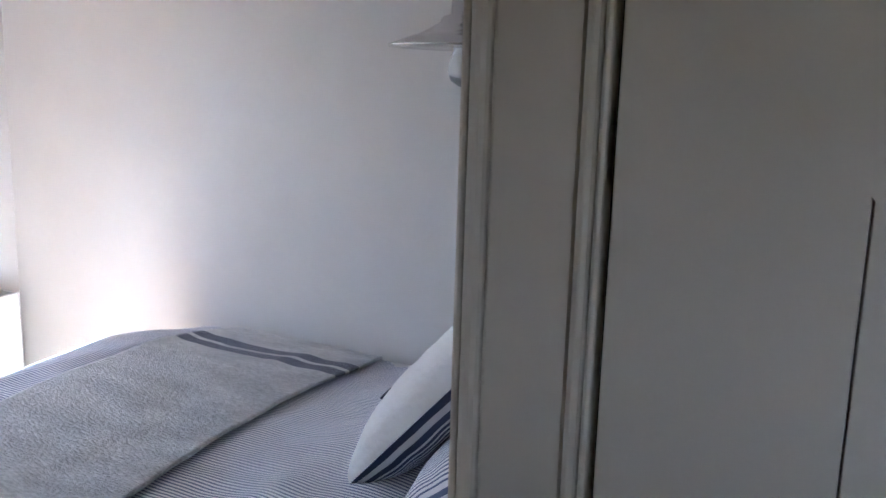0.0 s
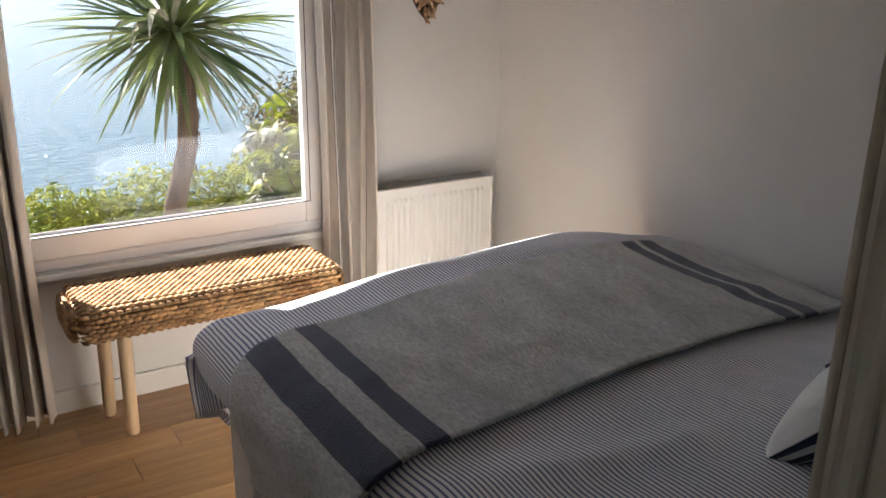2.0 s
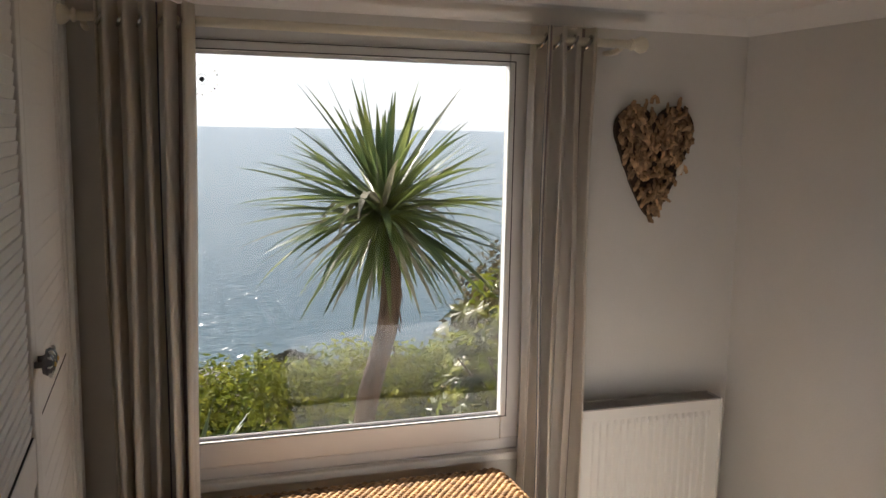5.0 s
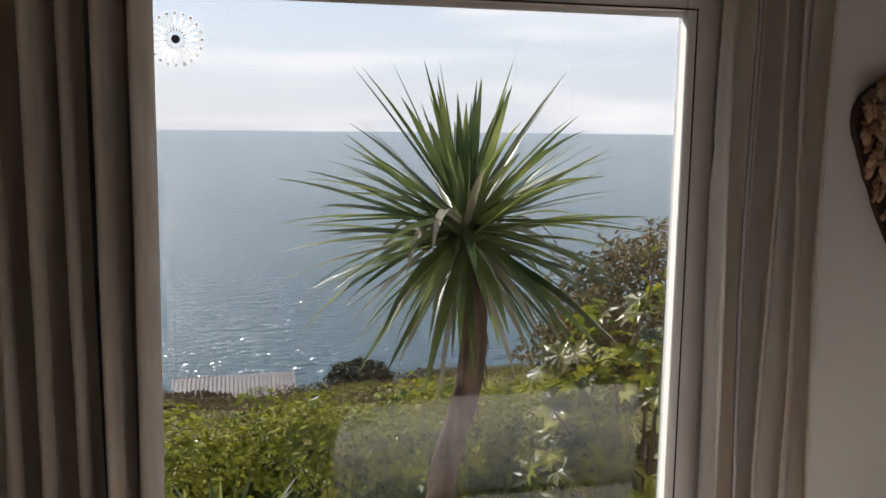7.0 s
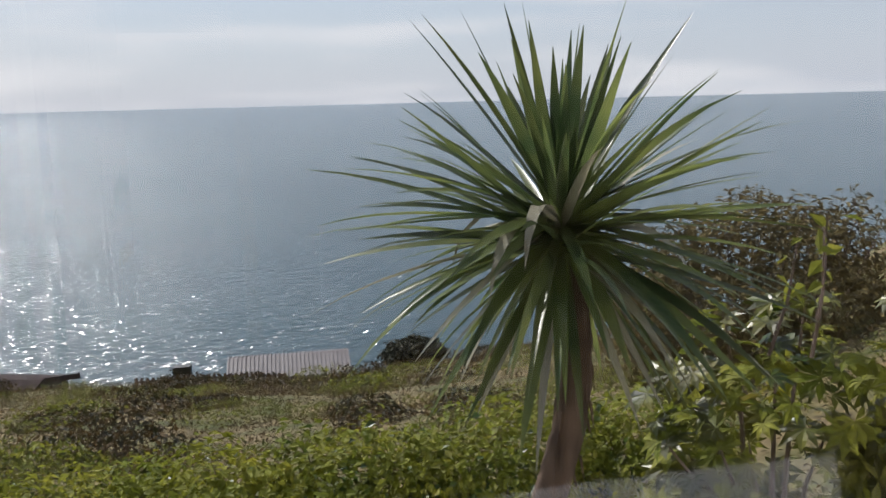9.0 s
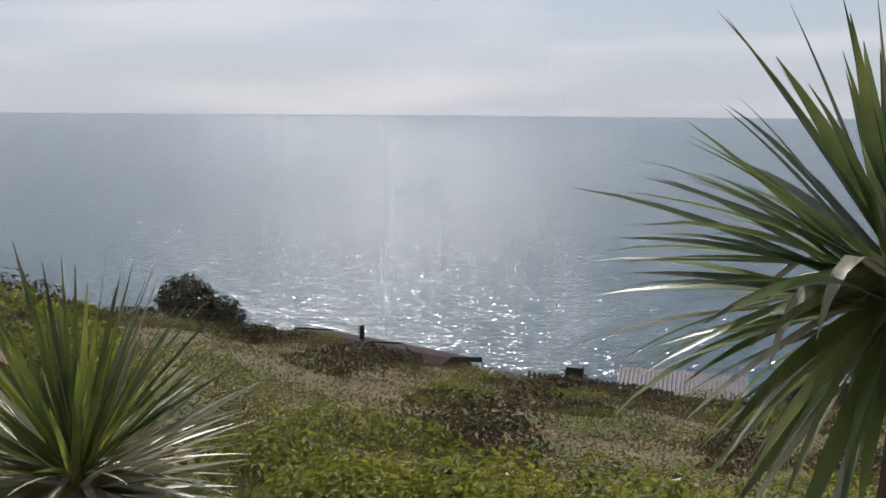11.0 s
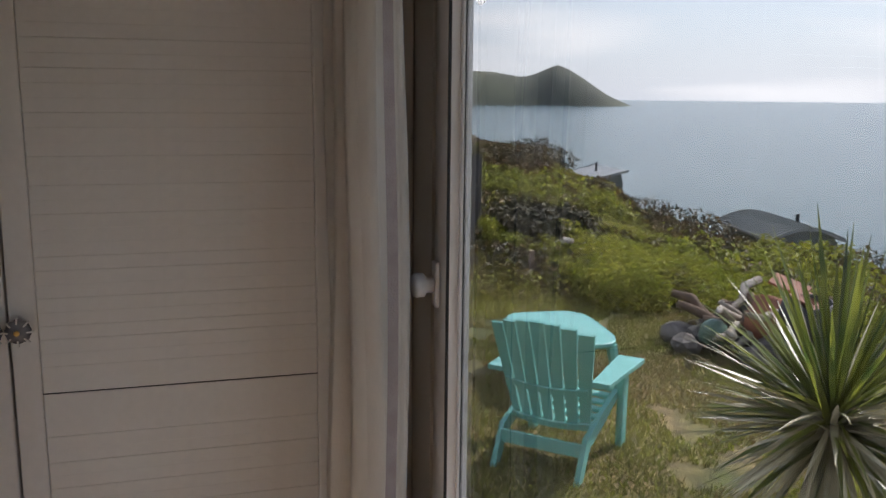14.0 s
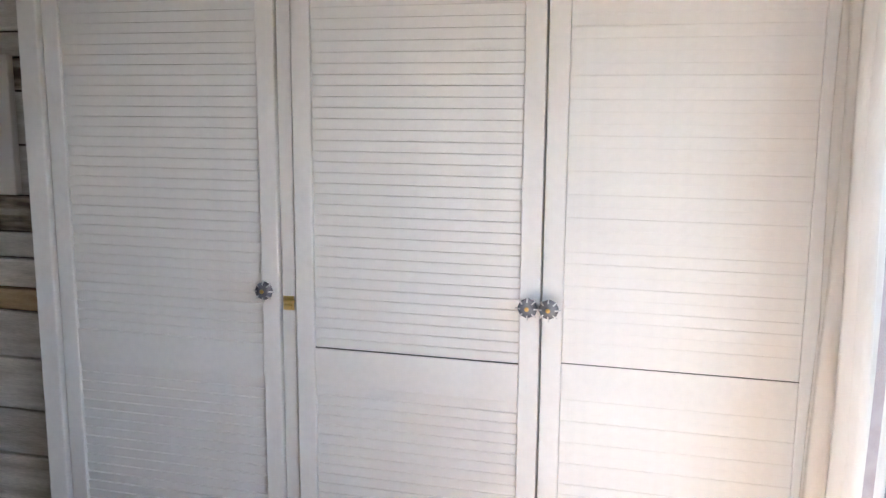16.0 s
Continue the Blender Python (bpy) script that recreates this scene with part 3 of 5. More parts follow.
# ---- window ----
win = thing("window_1", (0, 0, 0), "wide white plastic tilt window with one clear pane", "window", kind="structure")


def ring_frame(x0, x1, z0, z1, w, y0, y1, bevel=0.004, wb=None, wt=None):
    bm = bmesh.new()
    wb, wt = wb or w, wt or w
    bm_box(bm, x0, x0 + w, y0, y1, z0, z1, bevel)
    bm_box(bm, x1 - w, x1, y0, y1, z0, z1, bevel)
    bm_box(bm, x0 + w, x1 - w, y0, y1 - 0.001, z0, z0 + wb, bevel)
    bm_box(bm, x0 + w, x1 - w, y0, y1 - 0.001, z1 - wt, z1, bevel)
    return bm


part("frame", ring_frame(FX0, FX1, FZ0, FZ1, 0.055, 0.004, 0.050, wb=0.035, wt=0.035), M_PVC, win)
part("sash", ring_frame(FX0 + 0.058, FX1 - 0.058, FZ0 + 0.037, FZ1 - 0.037, 0.062, -0.008, 0.030, 0.005, wb=0.075, wt=0.026), M_PVC, win)
part("bead", ring_frame(GX0 - 0.010, GX1 + 0.010, GZ0 - 0.008, GZ1 + 0.008, 0.010, 0.009, 0.014, 0.002), M_PVC, win)
part("seal", ring_frame(GX0 - 0.002, GX1 + 0.002, GZ0 - 0.002, GZ1 + 0.002, 0.004, 0.0142, 0.0158, 0), M_SEAL, win)
part("seal", ring_frame(FX0 + 0.054, FX1 - 0.054, FZ0 + 0.033, FZ1 - 0.033, 0.004, 0.006, 0.028, 0), M_SEAL, win)
pane = part("pane", box(GX0 - 0.003, GX1 + 0.003, 0.016, 0.022, GZ0 - 0.003, GZ1 + 0.003), M_GLASS, win, "clear glass pane, greyed to dim the outdoor view")
# direct light passes undimmed; the tint darkens the view out
pane.visible_shadow = False
part("sill", box(FX0 - 0.04, FX1 + 0.04, -0.022, 0.02, FZ0 - 0.028, FZ0 - 0.002, 0.005), M_TRIM, win)
part("outer_sill", box(FX0 - 0.03, FX1 + 0.03, 0.056, 0.20, FZ0 - 0.03, FZ0 - 0.002, 0.004), M_PVC, win)
hd = part("handle", box(-1.000, -0.972, -0.017, -0.0085, 1.065, 1.140, 0.004), M_PVC, win, "white plastic handle rose")
part("knob", lathe([(0.013, 0.0), (0.013, 0.012), (0.019, 0.016), (0.020, 0.028), (0.017, 0.034), (0.004, 0.036)], 20, pose(-0.986, -0.0175, 1.102, 90, 0, 0)), M_PVC, hd, smooth=True)
part("seal", ring_frame(GX0 - 0.0135, GX1 + 0.0135, GZ0 - 0.0115, GZ1 + 0.0115, 0.003, -0.0087, 0.004, 0), M_SEAL, win)
st = thing("window_sticker", (-0.862, 0.0148, 1.563), "white daisy outline sticker on the window pane", "sticker")
bm = bmesh.new()
for k in range(20):
    m = pose(0, 0, 0, 0, 18 * k, 0)
    for s in (-1, 1):
        bm_box(bm, 0.012, 0.041, -0.0006, 0.0006, -0.0006, 0.0006, 0, m @ pose(0, 0, 0.0028 * s, 0, 3 * s, 0))
    bm_box(bm, 0.038, 0.042, -0.0006, 0.0006, -0.0035, 0.0035, 0, m)
part("petals", bm, M_STICKER, st)
part("centre", lathe([(0.0065, -0.0007), (0.0065, 0.0007)], 20, pose(0, 0, 0, 90, 0, 0)), M_STICKDARK, st)


# ---- curtains ----
def curtain(x0, x1, y, z0, z1, folds, seed, label, stripes, swing=0.042):
    rng = random.Random(seed)
    ph = [rng.uniform(-0.5, 0.5) for _ in range(folds * 2 + 2)]
    depth = [rng.uniform(0.7, 1.15) for _ in range(folds * 2 + 2)]
    nx, nz = folds * 16, 26

    def fn(u, v):
        k = u * folds * 2
        i = int(min(k, folds * 2 - 1))
        w = math.sin(k * math.pi + 0.4 * ph[i] * math.sin(v * 3))
        z = z0 + (z1 - z0) * v
        flare = 1 + 0.10 * (1 - v) * math.sin(seed)
        xm = (x0 + x1) / 2
        x = xm + (u - 0.5) * (x1 - x0) * flare + 0.010 * math.sin(2 * k * math.pi + 1) + 0.008 * math.sin(5 * v + i) * (1 - v)
        return (x, y + swing * w * depth[i] * (0.75 + 0.25 * (1 - v)) + 0.006 * math.sin(9 * v + k), z + 0.006 * math.sin(k * 2) * (1 - v))

    me = sheet(nx, nz, fn)
    for k in (M_CURTAIN, M_CSTRIPE, M_CSTRIPE2):
        me.materials.append(k)
    for p in me.polygons:
        c = (p.index % nx + 0.5) / nx
        p.material_index = next((s for a, b, s in stripes if a <= c < b), 0)
    ob = thing("curtain", (0, 0, 0), label, "curtain", "pair of window curtains")
    cl = mesh_part("cloth", me, ob)
    md = cl.modifiers.new("thick", "SOLIDIFY")
    md.thickness = 0.003
    for k in range(folds):
        u = (k + 0.5) / folds
        m = pose(x0 + u * (x1 - x0), y, 1.695, 0, 90, 0)
        part("eyelet", lathe([(0.021, -0.003), (0.026, -0.003), (0.026, 0.003), (0.021, 0.003), (0.021, -0.003)], 20, m @ pose(0, 0, 0, 0, 30, 0)), M_CHROME, ob)
    return ob


STR = []
for c0 in (0.16, 0.50, 0.78):
    STR += [(c0, c0 + 0.012, 1), (c0 + 0.022, c0 + 0.052, 1), (c0 + 0.062, c0 + 0.075, 2), (c0 + 0.088, c0 + 0.1, 1)]
curtain(0.03, 0.215, -0.095, 0.055, 1.735, 4, 3, "oat linen curtain with blue-grey stripes, drawn back from the window", STR)
curtain(-1.115, -0.89, -0.125, 0.055, 1.735, 5, 5, "oat linen curtain with blue-grey stripes hanging beside the wardrobe", [(c0 + d, c0 + d + 0.014, m) for c0 in (0.60, 0.84) for d, m in ((0.0, 1), (0.03, 2), (0.06, 1))], 0.06)
rod = thing("curtain_pole", (0, -0.097, 1.697), "cream wooden curtain pole with ball finials", "curtain pole")
part("pole", tube([(-1.15, 0, 0), (0.33, 0, 0)], [0.0125] * 2, 16), M_POLE, rod, smooth=True)
for x, s in ((-1.15, -1), (0.33, 1)):
    part("finial", lathe([(0.0125, 0), (0.017, 0.003), (0.017, 0.009), (0.010, 0.013), (0.020, 0.022), (0.025, 0.034), (0.021, 0.048), (0.008, 0.057), (0.001, 0.058)], 20, pose(x, 0, 0, 0, 90 * s, 0)), M_POLE, rod, smooth=True)
for x in (-1.165 + 0.03, 0.30):
    part("bracket", tube([(x, 0.096, -0.02), (x, 0.03, -0.022), (x, 0.0, -0.0135)], [0.008, 0.008, 0.008], 8), M_POLE, rod)

# ---- radiator ----
rad = thing("radiator", (0.215, -0.03, 0.12), "white ribbed panel radiator under the driftwood heart", "radiator")
RW, RH = 0.498, 0.487
bm = bmesh.new()
cols = 18
prof = []
for i in range(cols):
    x = 0.035 + i * (RW - 0.07) / cols
    d = (RW - 0.07) / cols
    prof += [(x, 0.0), (x + d * 0.3, 0.0), (x + d * 0.45, 0.007), (x + d * 0.8, 0.007), (x + d * 0.95, 0.0)]
prof = [(0.0, 0.0)] + prof + [(RW, 0.0)]
rows_z = [(0.0, 0.0), (0.035, 0.0), (0.05, 1.0), (RH - 0.05, 1.0), (RH - 0.035, 0.0), (RH, 0.0)]
grid = [[bm.verts.new((x, -0.085 + 0.007 - d * k, z)) for x, d in prof] for z, k in rows_z]
for a, b in zip(grid, grid[1:]):
    for i in range(len(a) - 1):
        bm.faces.new((a[i], a[i + 1], b[i + 1], b[i]))
bm_box(bm, 0, RW, -0.077, -0.065, 0, RH)
part("front_panel", bm, M_RAD, rad)
part("side_panel", box(-0.003, 0.001, -0.086, 0.0, 0.0, RH + 0.003, 0.001), M_RAD, rad)
part("side_panel", box(RW - 0.001, RW + 0.003, -0.086, 0.0, 0.0, RH + 0.003, 0.001), M_RAD, rad)
part("back_panel", box(0.01, RW - 0.01, -0.02, -0.006, 0.0, RH - 0.01), M_RAD, rad)
bm = bmesh.new()
bm_box(bm, 0.0, RW, -0.084, -0.072, RH, RH + 0.004, 0.001)
bm_box(bm, 0.0, RW, -0.010, 0.0, RH, RH + 0.004, 0.001)
for i in range(44):
    x = 0.004 + i * (RW - 0.008) / 44
    bm_box(bm, x, x + 0.0045, -0.072, -0.010, RH - 0.001, RH + 0.003)
part("grille", bm, M_GRILLE, rad)
part("bleed_valve", lathe([(0.007, 0), (0.007, 0.012), (0.004, 0.013)], 12, pose(-0.003, -0.04, 0.40, 0, -90, 0)), M_CHROME, rad)
part("pipe", tube([(0.04, -0.04, -0.121), (0.04, -0.04, 0.01)], [0.008, 0.008], 10), M_RAD, rad)
part("bracket", box(0.08, 0.11, -0.006, 0.029, 0.1, 0.4), M_RAD, rad)
part("bracket", box(0.38, 0.41, -0.006, 0.029, 0.1, 0.4), M_RAD, rad)

# ---- driftwood heart ----
heart = thing("driftwood_heart", (0.478, -0.002, 1.172), "heart wall hanging made of driftwood pieces and a shell", "wall art")


def in_heart(x, z):
    """x across from the middle, z up from the tip."""
    top = 0.285 + 0.075 * math.sqrt(max(0.0, 1 - ((abs(x) - 0.070) / 0.072) ** 2)) if abs(x) < 0.142 else 0
    side = 0.142 * min(1.0, (z / 0.27)) ** 0.72 if z > 0 else 0
    return abs(x) < side and z < top


outline = []
N = 48
for k in range(N):
    a = math.tau * k / N
    r = 0.01
    c = (0.0, 0.2)
    while in_heart(c[0] + r * math.sin(a), c[1] + r * math.cos(a)) and r < 0.4:
        r += 0.003
    outline.append((c[0] + r * 0.96 * math.sin(a), c[1] + r * 0.96 * math.cos(a)))
bm = bmesh.new()
f = bm.faces.new([bm.verts.new((x, 0.0, z)) for x, z in outline])
r = bmesh.ops.extrude_face_region(bm, geom=[f])
bmesh.ops.translate(bm, vec=(0, -0.014, 0), verts=[v for v in r["geom"] if isinstance(v, bmesh.types.BMVert)])
part("backing", bm, M_BACKING, heart)
stick_meshes = []
rs = random.Random(4)
for k in range(7):
    ln = 0.035 + 0.009 * k
    pts = [(rs.uniform(-0.004, 0.004), rs.uniform(-0.003, 0.003), (i / 5 - 0.5) * ln) for i in range(6)]
    rr = [0.0045 + 0.003 * math.sin(i / 5 * math.pi) + rs.uniform(-0.001, 0.001) for i in range(6)]
    stick_meshes.append(to_mesh("stick", tube(pts, rr, 7), M_DRIFT, True))
count = 0
while count < 235:
    x, z = rs.uniform(-0.145, 0.145), rs.uniform(0.0, 0.37)
    if not in_heart(x, z):
        continue
    near = not (in_heart(x * 1.22, z) and in_heart(x, z + 0.03) and in_heart(x, z - 0.04))
    ang = (math.degrees(math.atan2(x, z)) * 0.9 + rs.uniform(-18, 18)) if near else rs.uniform(-75, 75)
    s = new("stick", stick_meshes[rs.randrange(3 if near else 7)])
    s.parent = heart
    s.matrix_basis = pose(x * 0.95, -0.020 - rs.uniform(0, 0.014), z, rs.uniform(-8, 8), ang, rs.uniform(0, 180)) @ Matrix.Diagonal((rs.uniform(0.8, 1.35), rs.uniform(0.7, 1.1), rs.uniform(0.6, 0.95), 1))
    count += 1
part("shell", lathe([(0.002, -0.02), (0.007, -0.012), (0.010, 0.0), (0.007, 0.012), (0.001, 0.026)], 10, pose(0.078, -0.042, 0.16, 0, 25, 0)), M_SHELL, heart, "small white shell", True)
part("hanging_loop", tube([(-0.012, -0.004, 0.362), (-0.008, -0.004, 0.378), (0.0, -0.004, 0.384), (0.008, -0.004, 0.378), (0.012, -0.004, 0.362)], [0.006] * 5, 8), M_DRIFT, heart)

# ---- bench ----
bench = thing("woven_bench", (-0.43, -0.20, 0), "long bench with woven rush top and pale wooden legs", "bench")
BW, BD, BT, BTH = 0.415, 0.14, 0.445, 0.092       # half length, half depth, top height, thickness
bm = bmesh.new()
bm_box(bm, -BW + 0.012, BW - 0.012, -BD + 0.012, BD - 0.012, BT - BTH + 0.012, BT - 0.012, 0.03)
part("seat_core", bm, M_WEAVE, bench)
strand = bmesh.new()
bm_tube(strand, [(-0.5, 0, -0.0035), (-0.35, 0, 0.002), (0, 0, 0.0055), (0.35, 0, 0.002), (0.5, 0, -0.0035)], [0.003, 0.0062, 0.0075, 0.0062, 0.003], 6)
sv = [v.co.copy() for v in strand.verts]
sf = [[v.index for v in f.verts] for f in (strand.faces.ensure_lookup_table() or strand.faces)]
strand.verts.index_update()
sf = [[v.index for v in f.verts] for f in strand.faces]
strand.free()
wv, wf_ = [], []


def add_strand(m, ln):
    o = len(wv)
    wv.extend(tuple(m @ Vector((c.x * ln, c.y, c.z))) for c in sv)
    wf_.extend([tuple(i + o for i in f) for f in sf])


def seat_point(s, edge):
    """A point on the seat's rounded cross-section at girth s (0 top back .. 1 under front): y, z, tilt."""
    R, flat, drop = 0.035, 2 * (BD - 0.035), BTH - 0.07
    q = math.pi * R / 2
    if s < flat:
        return BD - R - s, BT, 0.0
    s -= flat
    if s < q:
        a = s / R
        return -BD + R - R * math.sin(a), BT - R + R * math.cos(a), a
    s -= q
    if s < drop:
        return -BD, BT - R - s, math.pi / 2
    s -= drop
    a = min(s / R, math.pi / 2)
    return -BD + R - R * math.cos(a), BT - BTH + R - R * math.sin(a), math.pi / 2 + a


GIRTH = 2 * (BD - 0.035) + math.pi * 0.035 + BTH - 0.07
rows_n, cols_n = int(GIRTH / 0.0135), 34
rb = random.Random(8)
for i in range(rows_n):
    y, z, a = seat_point(i * 0.0135, 0)
    for k in range(cols_n):
        x = -BW + 0.03 + (k + (0.5 if i % 2 else 0.0) + 0.25) * (2 * BW - 0.06) / cols_n
        add_strand(Matrix.Translation((x, y, z)) @ Matrix.Rotation(a, 4, "X") @ Matrix.Rotation(rb.uniform(-0.12, 0.12), 4, "Z"), 0.031)
for side in (-1, 1):
    for i in range(int(BTH / 0.0135)):
        z = BT - 0.012 - i * 0.0135
        ins = 0.012 * max(0, 1 - i / 1.5)
        for k in range(11):
            y = -BD + 0.02 + (k + 0.5 * (i % 2)) * (2 * BD - 0.04) / 11
            add_strand(Matrix.Translation((side * (BW - 0.004 - ins - 0.02 * (abs(y) / BD) ** 6), y, z)) @ Matrix.Rotation(side * math.pi / 2, 4, "Z") @ Matrix.Rotation(math.pi / 2, 4, "X"), 0.032)
me = array_mesh("woven_top", wv, wf_, M_WEAVE)
me.polygons.foreach_set("use_smooth", [True] * len(me.polygons))
tagged(mesh_part("woven_top", me, bench, "plaited rush strands"), kind="stuff")
for x, y in ((-0.265, -0.05), (-0.30, 0.10), (0.265, -0.05), (0.30, 0.10)):
    sx = -0.03 if x < 0 else 0.03
    part("leg", tube([(x + sx * 0.2, y, 0.0), (x + sx * 0.2, y, 0.012), (x, y * 0.8, BT - BTH + 0.02)], [0.017, 0.020, 0.021], 16), M_LEGWOOD, bench, smooth=True)

# ---- bed ----
TOP = 0.615
BX0, BY1 = -0.62, -0.865        # left and foot edge of the duvet's top


def fold(a, r):
    """Inset from the edge and drop from the top, a metres along the cloth from its hem side (negative hangs)."""
    if a > r * math.pi / 2:
        return a - r * math.pi / 2 + r, 0.0
    if a > 0:
        t = a / r
        return r - r * math.cos(t), r - r * math.sin(t)
    return 0.0, r - a


def bed_surface(a, b, lift=0.0, hang=0.27):
    """Point of the made bed: a metres across from the side edge, b metres along from the foot edge."""
    ia, da = fold(a, 0.10)
    ib, db = fold(b, 0.09)
    x, y = BX0 + ia, BY1 - ib
    n1 = noise.noise((x * 2.3, y * 2.3, 0.0)) * 0.014 + noise.noise((x * 7, y * 5, 3.0)) * 0.0045
    n1 += 0.006 * noise.noise((x * 3 + y * 14, y * 4, 9.0))
    rumple = max(0.0, min(1.0, (-1.55 - y) / 0.3))
    n1 += rumple * (0.011 * noise.noise((x * 4 + y * 9, y * 5, 2.0)) + 0.006 * noise.noise((x * 15 + y * 4, y * 6, 7.0)))
    da, db = min(da, hang), min(db, 0.25)
    z = TOP - max(da, db) - 0.08 * min(da, db) + n1 * (1 if da + db < 0.05 else 0.3) + (0.022 * math.exp(-((x - 0.12) / 0.4) ** 2) + 0.045 * math.exp(-((x - 0.32) / 0.34) ** 2 - ((y + 0.85) / 0.30) ** 2) - 0.035 * max(0.0, min(1.0, (x - 0.35) / 0.45))) * (1 - min(1, db * 8)) + lift
    wave = 0.020 * math.sin(y * 21) * min(1, max(0, -a) * 5) if a < 0 else 0
    wave2 = 0.016 * math.sin(x * 19 + 1) * min(1, max(0, -b) * 5) if b < 0 else 0
    out = lift * (1 if a < 0.1 else 0)
    ha, hb = min(1.0, da / 0.27), min(1.0, db / 0.25)
    puff = 0.038 * math.sin(math.pi * ha ** 0.8) * (1 if hang < 0.3 else 0.8) - (0.035 * ha ** 4 if hang < 0.3 else 0.0)
    puff2 = 0.035 * math.sin(math.pi * hb ** 0.8) - 0.02 * hb ** 4
    return Vector((x - wave * (1 - ha) - out * 0.8 - puff, y + wave2 * (1 - hb) + puff2, z))


bed = thing("bed", (0, 0, 0), "white bed base with a mattress along the wall", "bed")
part("base", box(-0.605, XR - 0.02, -2.46, -0.905, 0.0, 0.40, 0.006), M_BEDBASE, bed)
part("mattress", box(-0.60, XR - 0.022, -2.46, -0.91, 0.4, TOP - 0.03, 0.04), M_PILLOW, bed)
part("headboard", box(-0.60, XR - 0.02, -2.52, -2.465, 0.0, 0.95, 0.01), M_BEDBASE, bed)
A0, A1, B0, B1 = -0.17, XR - BX0 - 0.10 + 0.157 - 0.06, -0.16, 1.62
me = sheet(150, 170, lambda u, v: tuple(bed_surface(A0 + (A1 - A0) * u, B0 + (B1 - B0) * v)), lambda u, v: (A0 + (A1 - A0) * u, B0 + (B1 - B0) * v))
me.materials.append(M_DUVET)
duvet = thing("duvet", (0, 0, 0), "navy and white fine-striped cotton duvet spread on the bed", "duvet")
cover = mesh_part("cover", me, duvet)
md = cover.modifiers.new("thick", "SOLIDIFY")
md.thickness = 0.02
md.offset = 1.0

thr = thing("throw_blanket", (0, 0, 0), "grey wool throw with navy bands laid across the bed", "blanket")
T0, T1 = -0.22, 1.40


def throw_point(u, v):
    a = T0 + (T1 - T0) * u
    b = 0.245 + 0.54 * v + 0.07 * (1 - u)
    p = bed_surface(a, b, 0.012, 0.36)
    return (p.x, p.y + 0.006 * noise.noise((a * 5, 0, v)), p.z + 0.004 * noise.noise((a * 4, b * 9, 5)))


me = sheet(162, 60, throw_point)
me.materials.append(M_THROW)
me.materials.append(M_NAVY)
for p in me.polygons:
    a = T0 + (T1 - T0) * ((p.index % 162) + 0.5) / 162
    if any(lo <= a < hi for lo, hi in ((0.067, 0.122), (0.155, 0.212), (1.135, 1.18), (1.205, 1.25))):
        p.material_index = 1
cl = mesh_part("cloth", me, thr)
md = cl.modifiers.new("thick", "SOLIDIFY")
md.thickness = 0.008
md.offset = -1.0
bm = bmesh.new()
rf = random.Random(2)
for k in range(74):
    p = Vector(throw_point(0.0, (k + 0.5) / 74)) + Vector((-0.004, 0, 0.004))
    bm_tube(bm, [p, p + Vector((rf.uniform(-0.006, 0.004), rf.uniform(-0.006, 0.006), -0.035)), p + Vector((rf.uniform(-0.008, 0.006), rf.uniform(-0.012, 0.012), -0.075))], [0.0022, 0.0022, 0.0012], 5)
part("fringe", bm, M_THROW, thr, "twisted grey wool fringe")


def cushion(name, w, h, t, m, front, back, label):
    ob = new(name)
    ob.matrix_basis = m
    tagged(ob, label, "cushion")

    def side(s):
        def fn(u, v):
            x, y = 2 * u - 1, 2 * v - 1
            e = max(0.0, (1 - abs(x) ** 2.6) * (1 - abs(y) ** 2.6)) ** 0.42
            pin = 1 - 0.07 * (1 - abs(y) ** 2) * abs(x) ** 4
            pin2 = 1 - 0.07 * (1 - abs(x) ** 2) * abs(y) ** 4
            wr = 0.006 * noise.noise((x * 5, y * 5, s * 3.0)) * e
            return (x * w / 2 * pin, y * h / 2 * pin2, s * (t / 2 * e + wr + 0.0006))
        return fn
    for s, k, nm in ((1, front, "front"), (-1, back, "back")):
        me = sheet(44, 44, side(s), lambda u, v: (u * w, v * h))
        me.materials.append(k)
        if s < 0:
            me.flip_normals()
        mesh_part(nm, me, ob)
    return ob


cu = cushion("cushion", 0.46, 0.44, 0.17, pose(0.165, -2.085, 0.795, -48, 0, 6), M_PILLOW, M_TICKING, "white cotton cushion with navy ticking back and lettering")
# illegible lettering on its front, as small raised strokes
for x, y in ((-0.10, 0.095), (-0.065, 0.098), (-0.03, 0.095), (0.02, 0.097), (0.055, 0.095), (0.09, 0.098)):
    part("lettering", box(x - 0.011, x - 0.005, y - 0.02, y + 0.012, 0.066, 0.081, 0.001), M_NAVY, cu, "navy printed stroke")
for x, y in ((0.10, -2.27), (0.52, -2.27)):
    cushion("pillow", 0.55, 0.40, 0.18, pose(x, y, 0.73, -35, 0, 0), M_DUVET, M_DUVET, "striped cotton pillow against the headboard")

# ---- pendant lamp ----
lamp = thing("pendant_lamp", (0.35, -1.99, 1.46), "brushed nickel pendant lamp with a stepped flared shade", "lamp")
part("shade", lathe([(0.163, 0.0), (0.166, 0.004), (0.095, 0.030), (0.055, 0.052), (0.050, 0.064), (0.032, 0.070), (0.030, 0.10), (0.018, 0.105), (0.012, 0.14), (0.010, 0.138), (0.016, 0.10), (0.028, 0.066), (0.050, 0.048), (0.090, 0.026), (0.158, 0.001)], 40), M_CHROME, lamp, smooth=True)
part("cord", tube([(0, 0, 0.138), (0, 0, ZC - 1.46 + 0.001)], [0.006, 0.006], 10), M_CHROME, lamp)
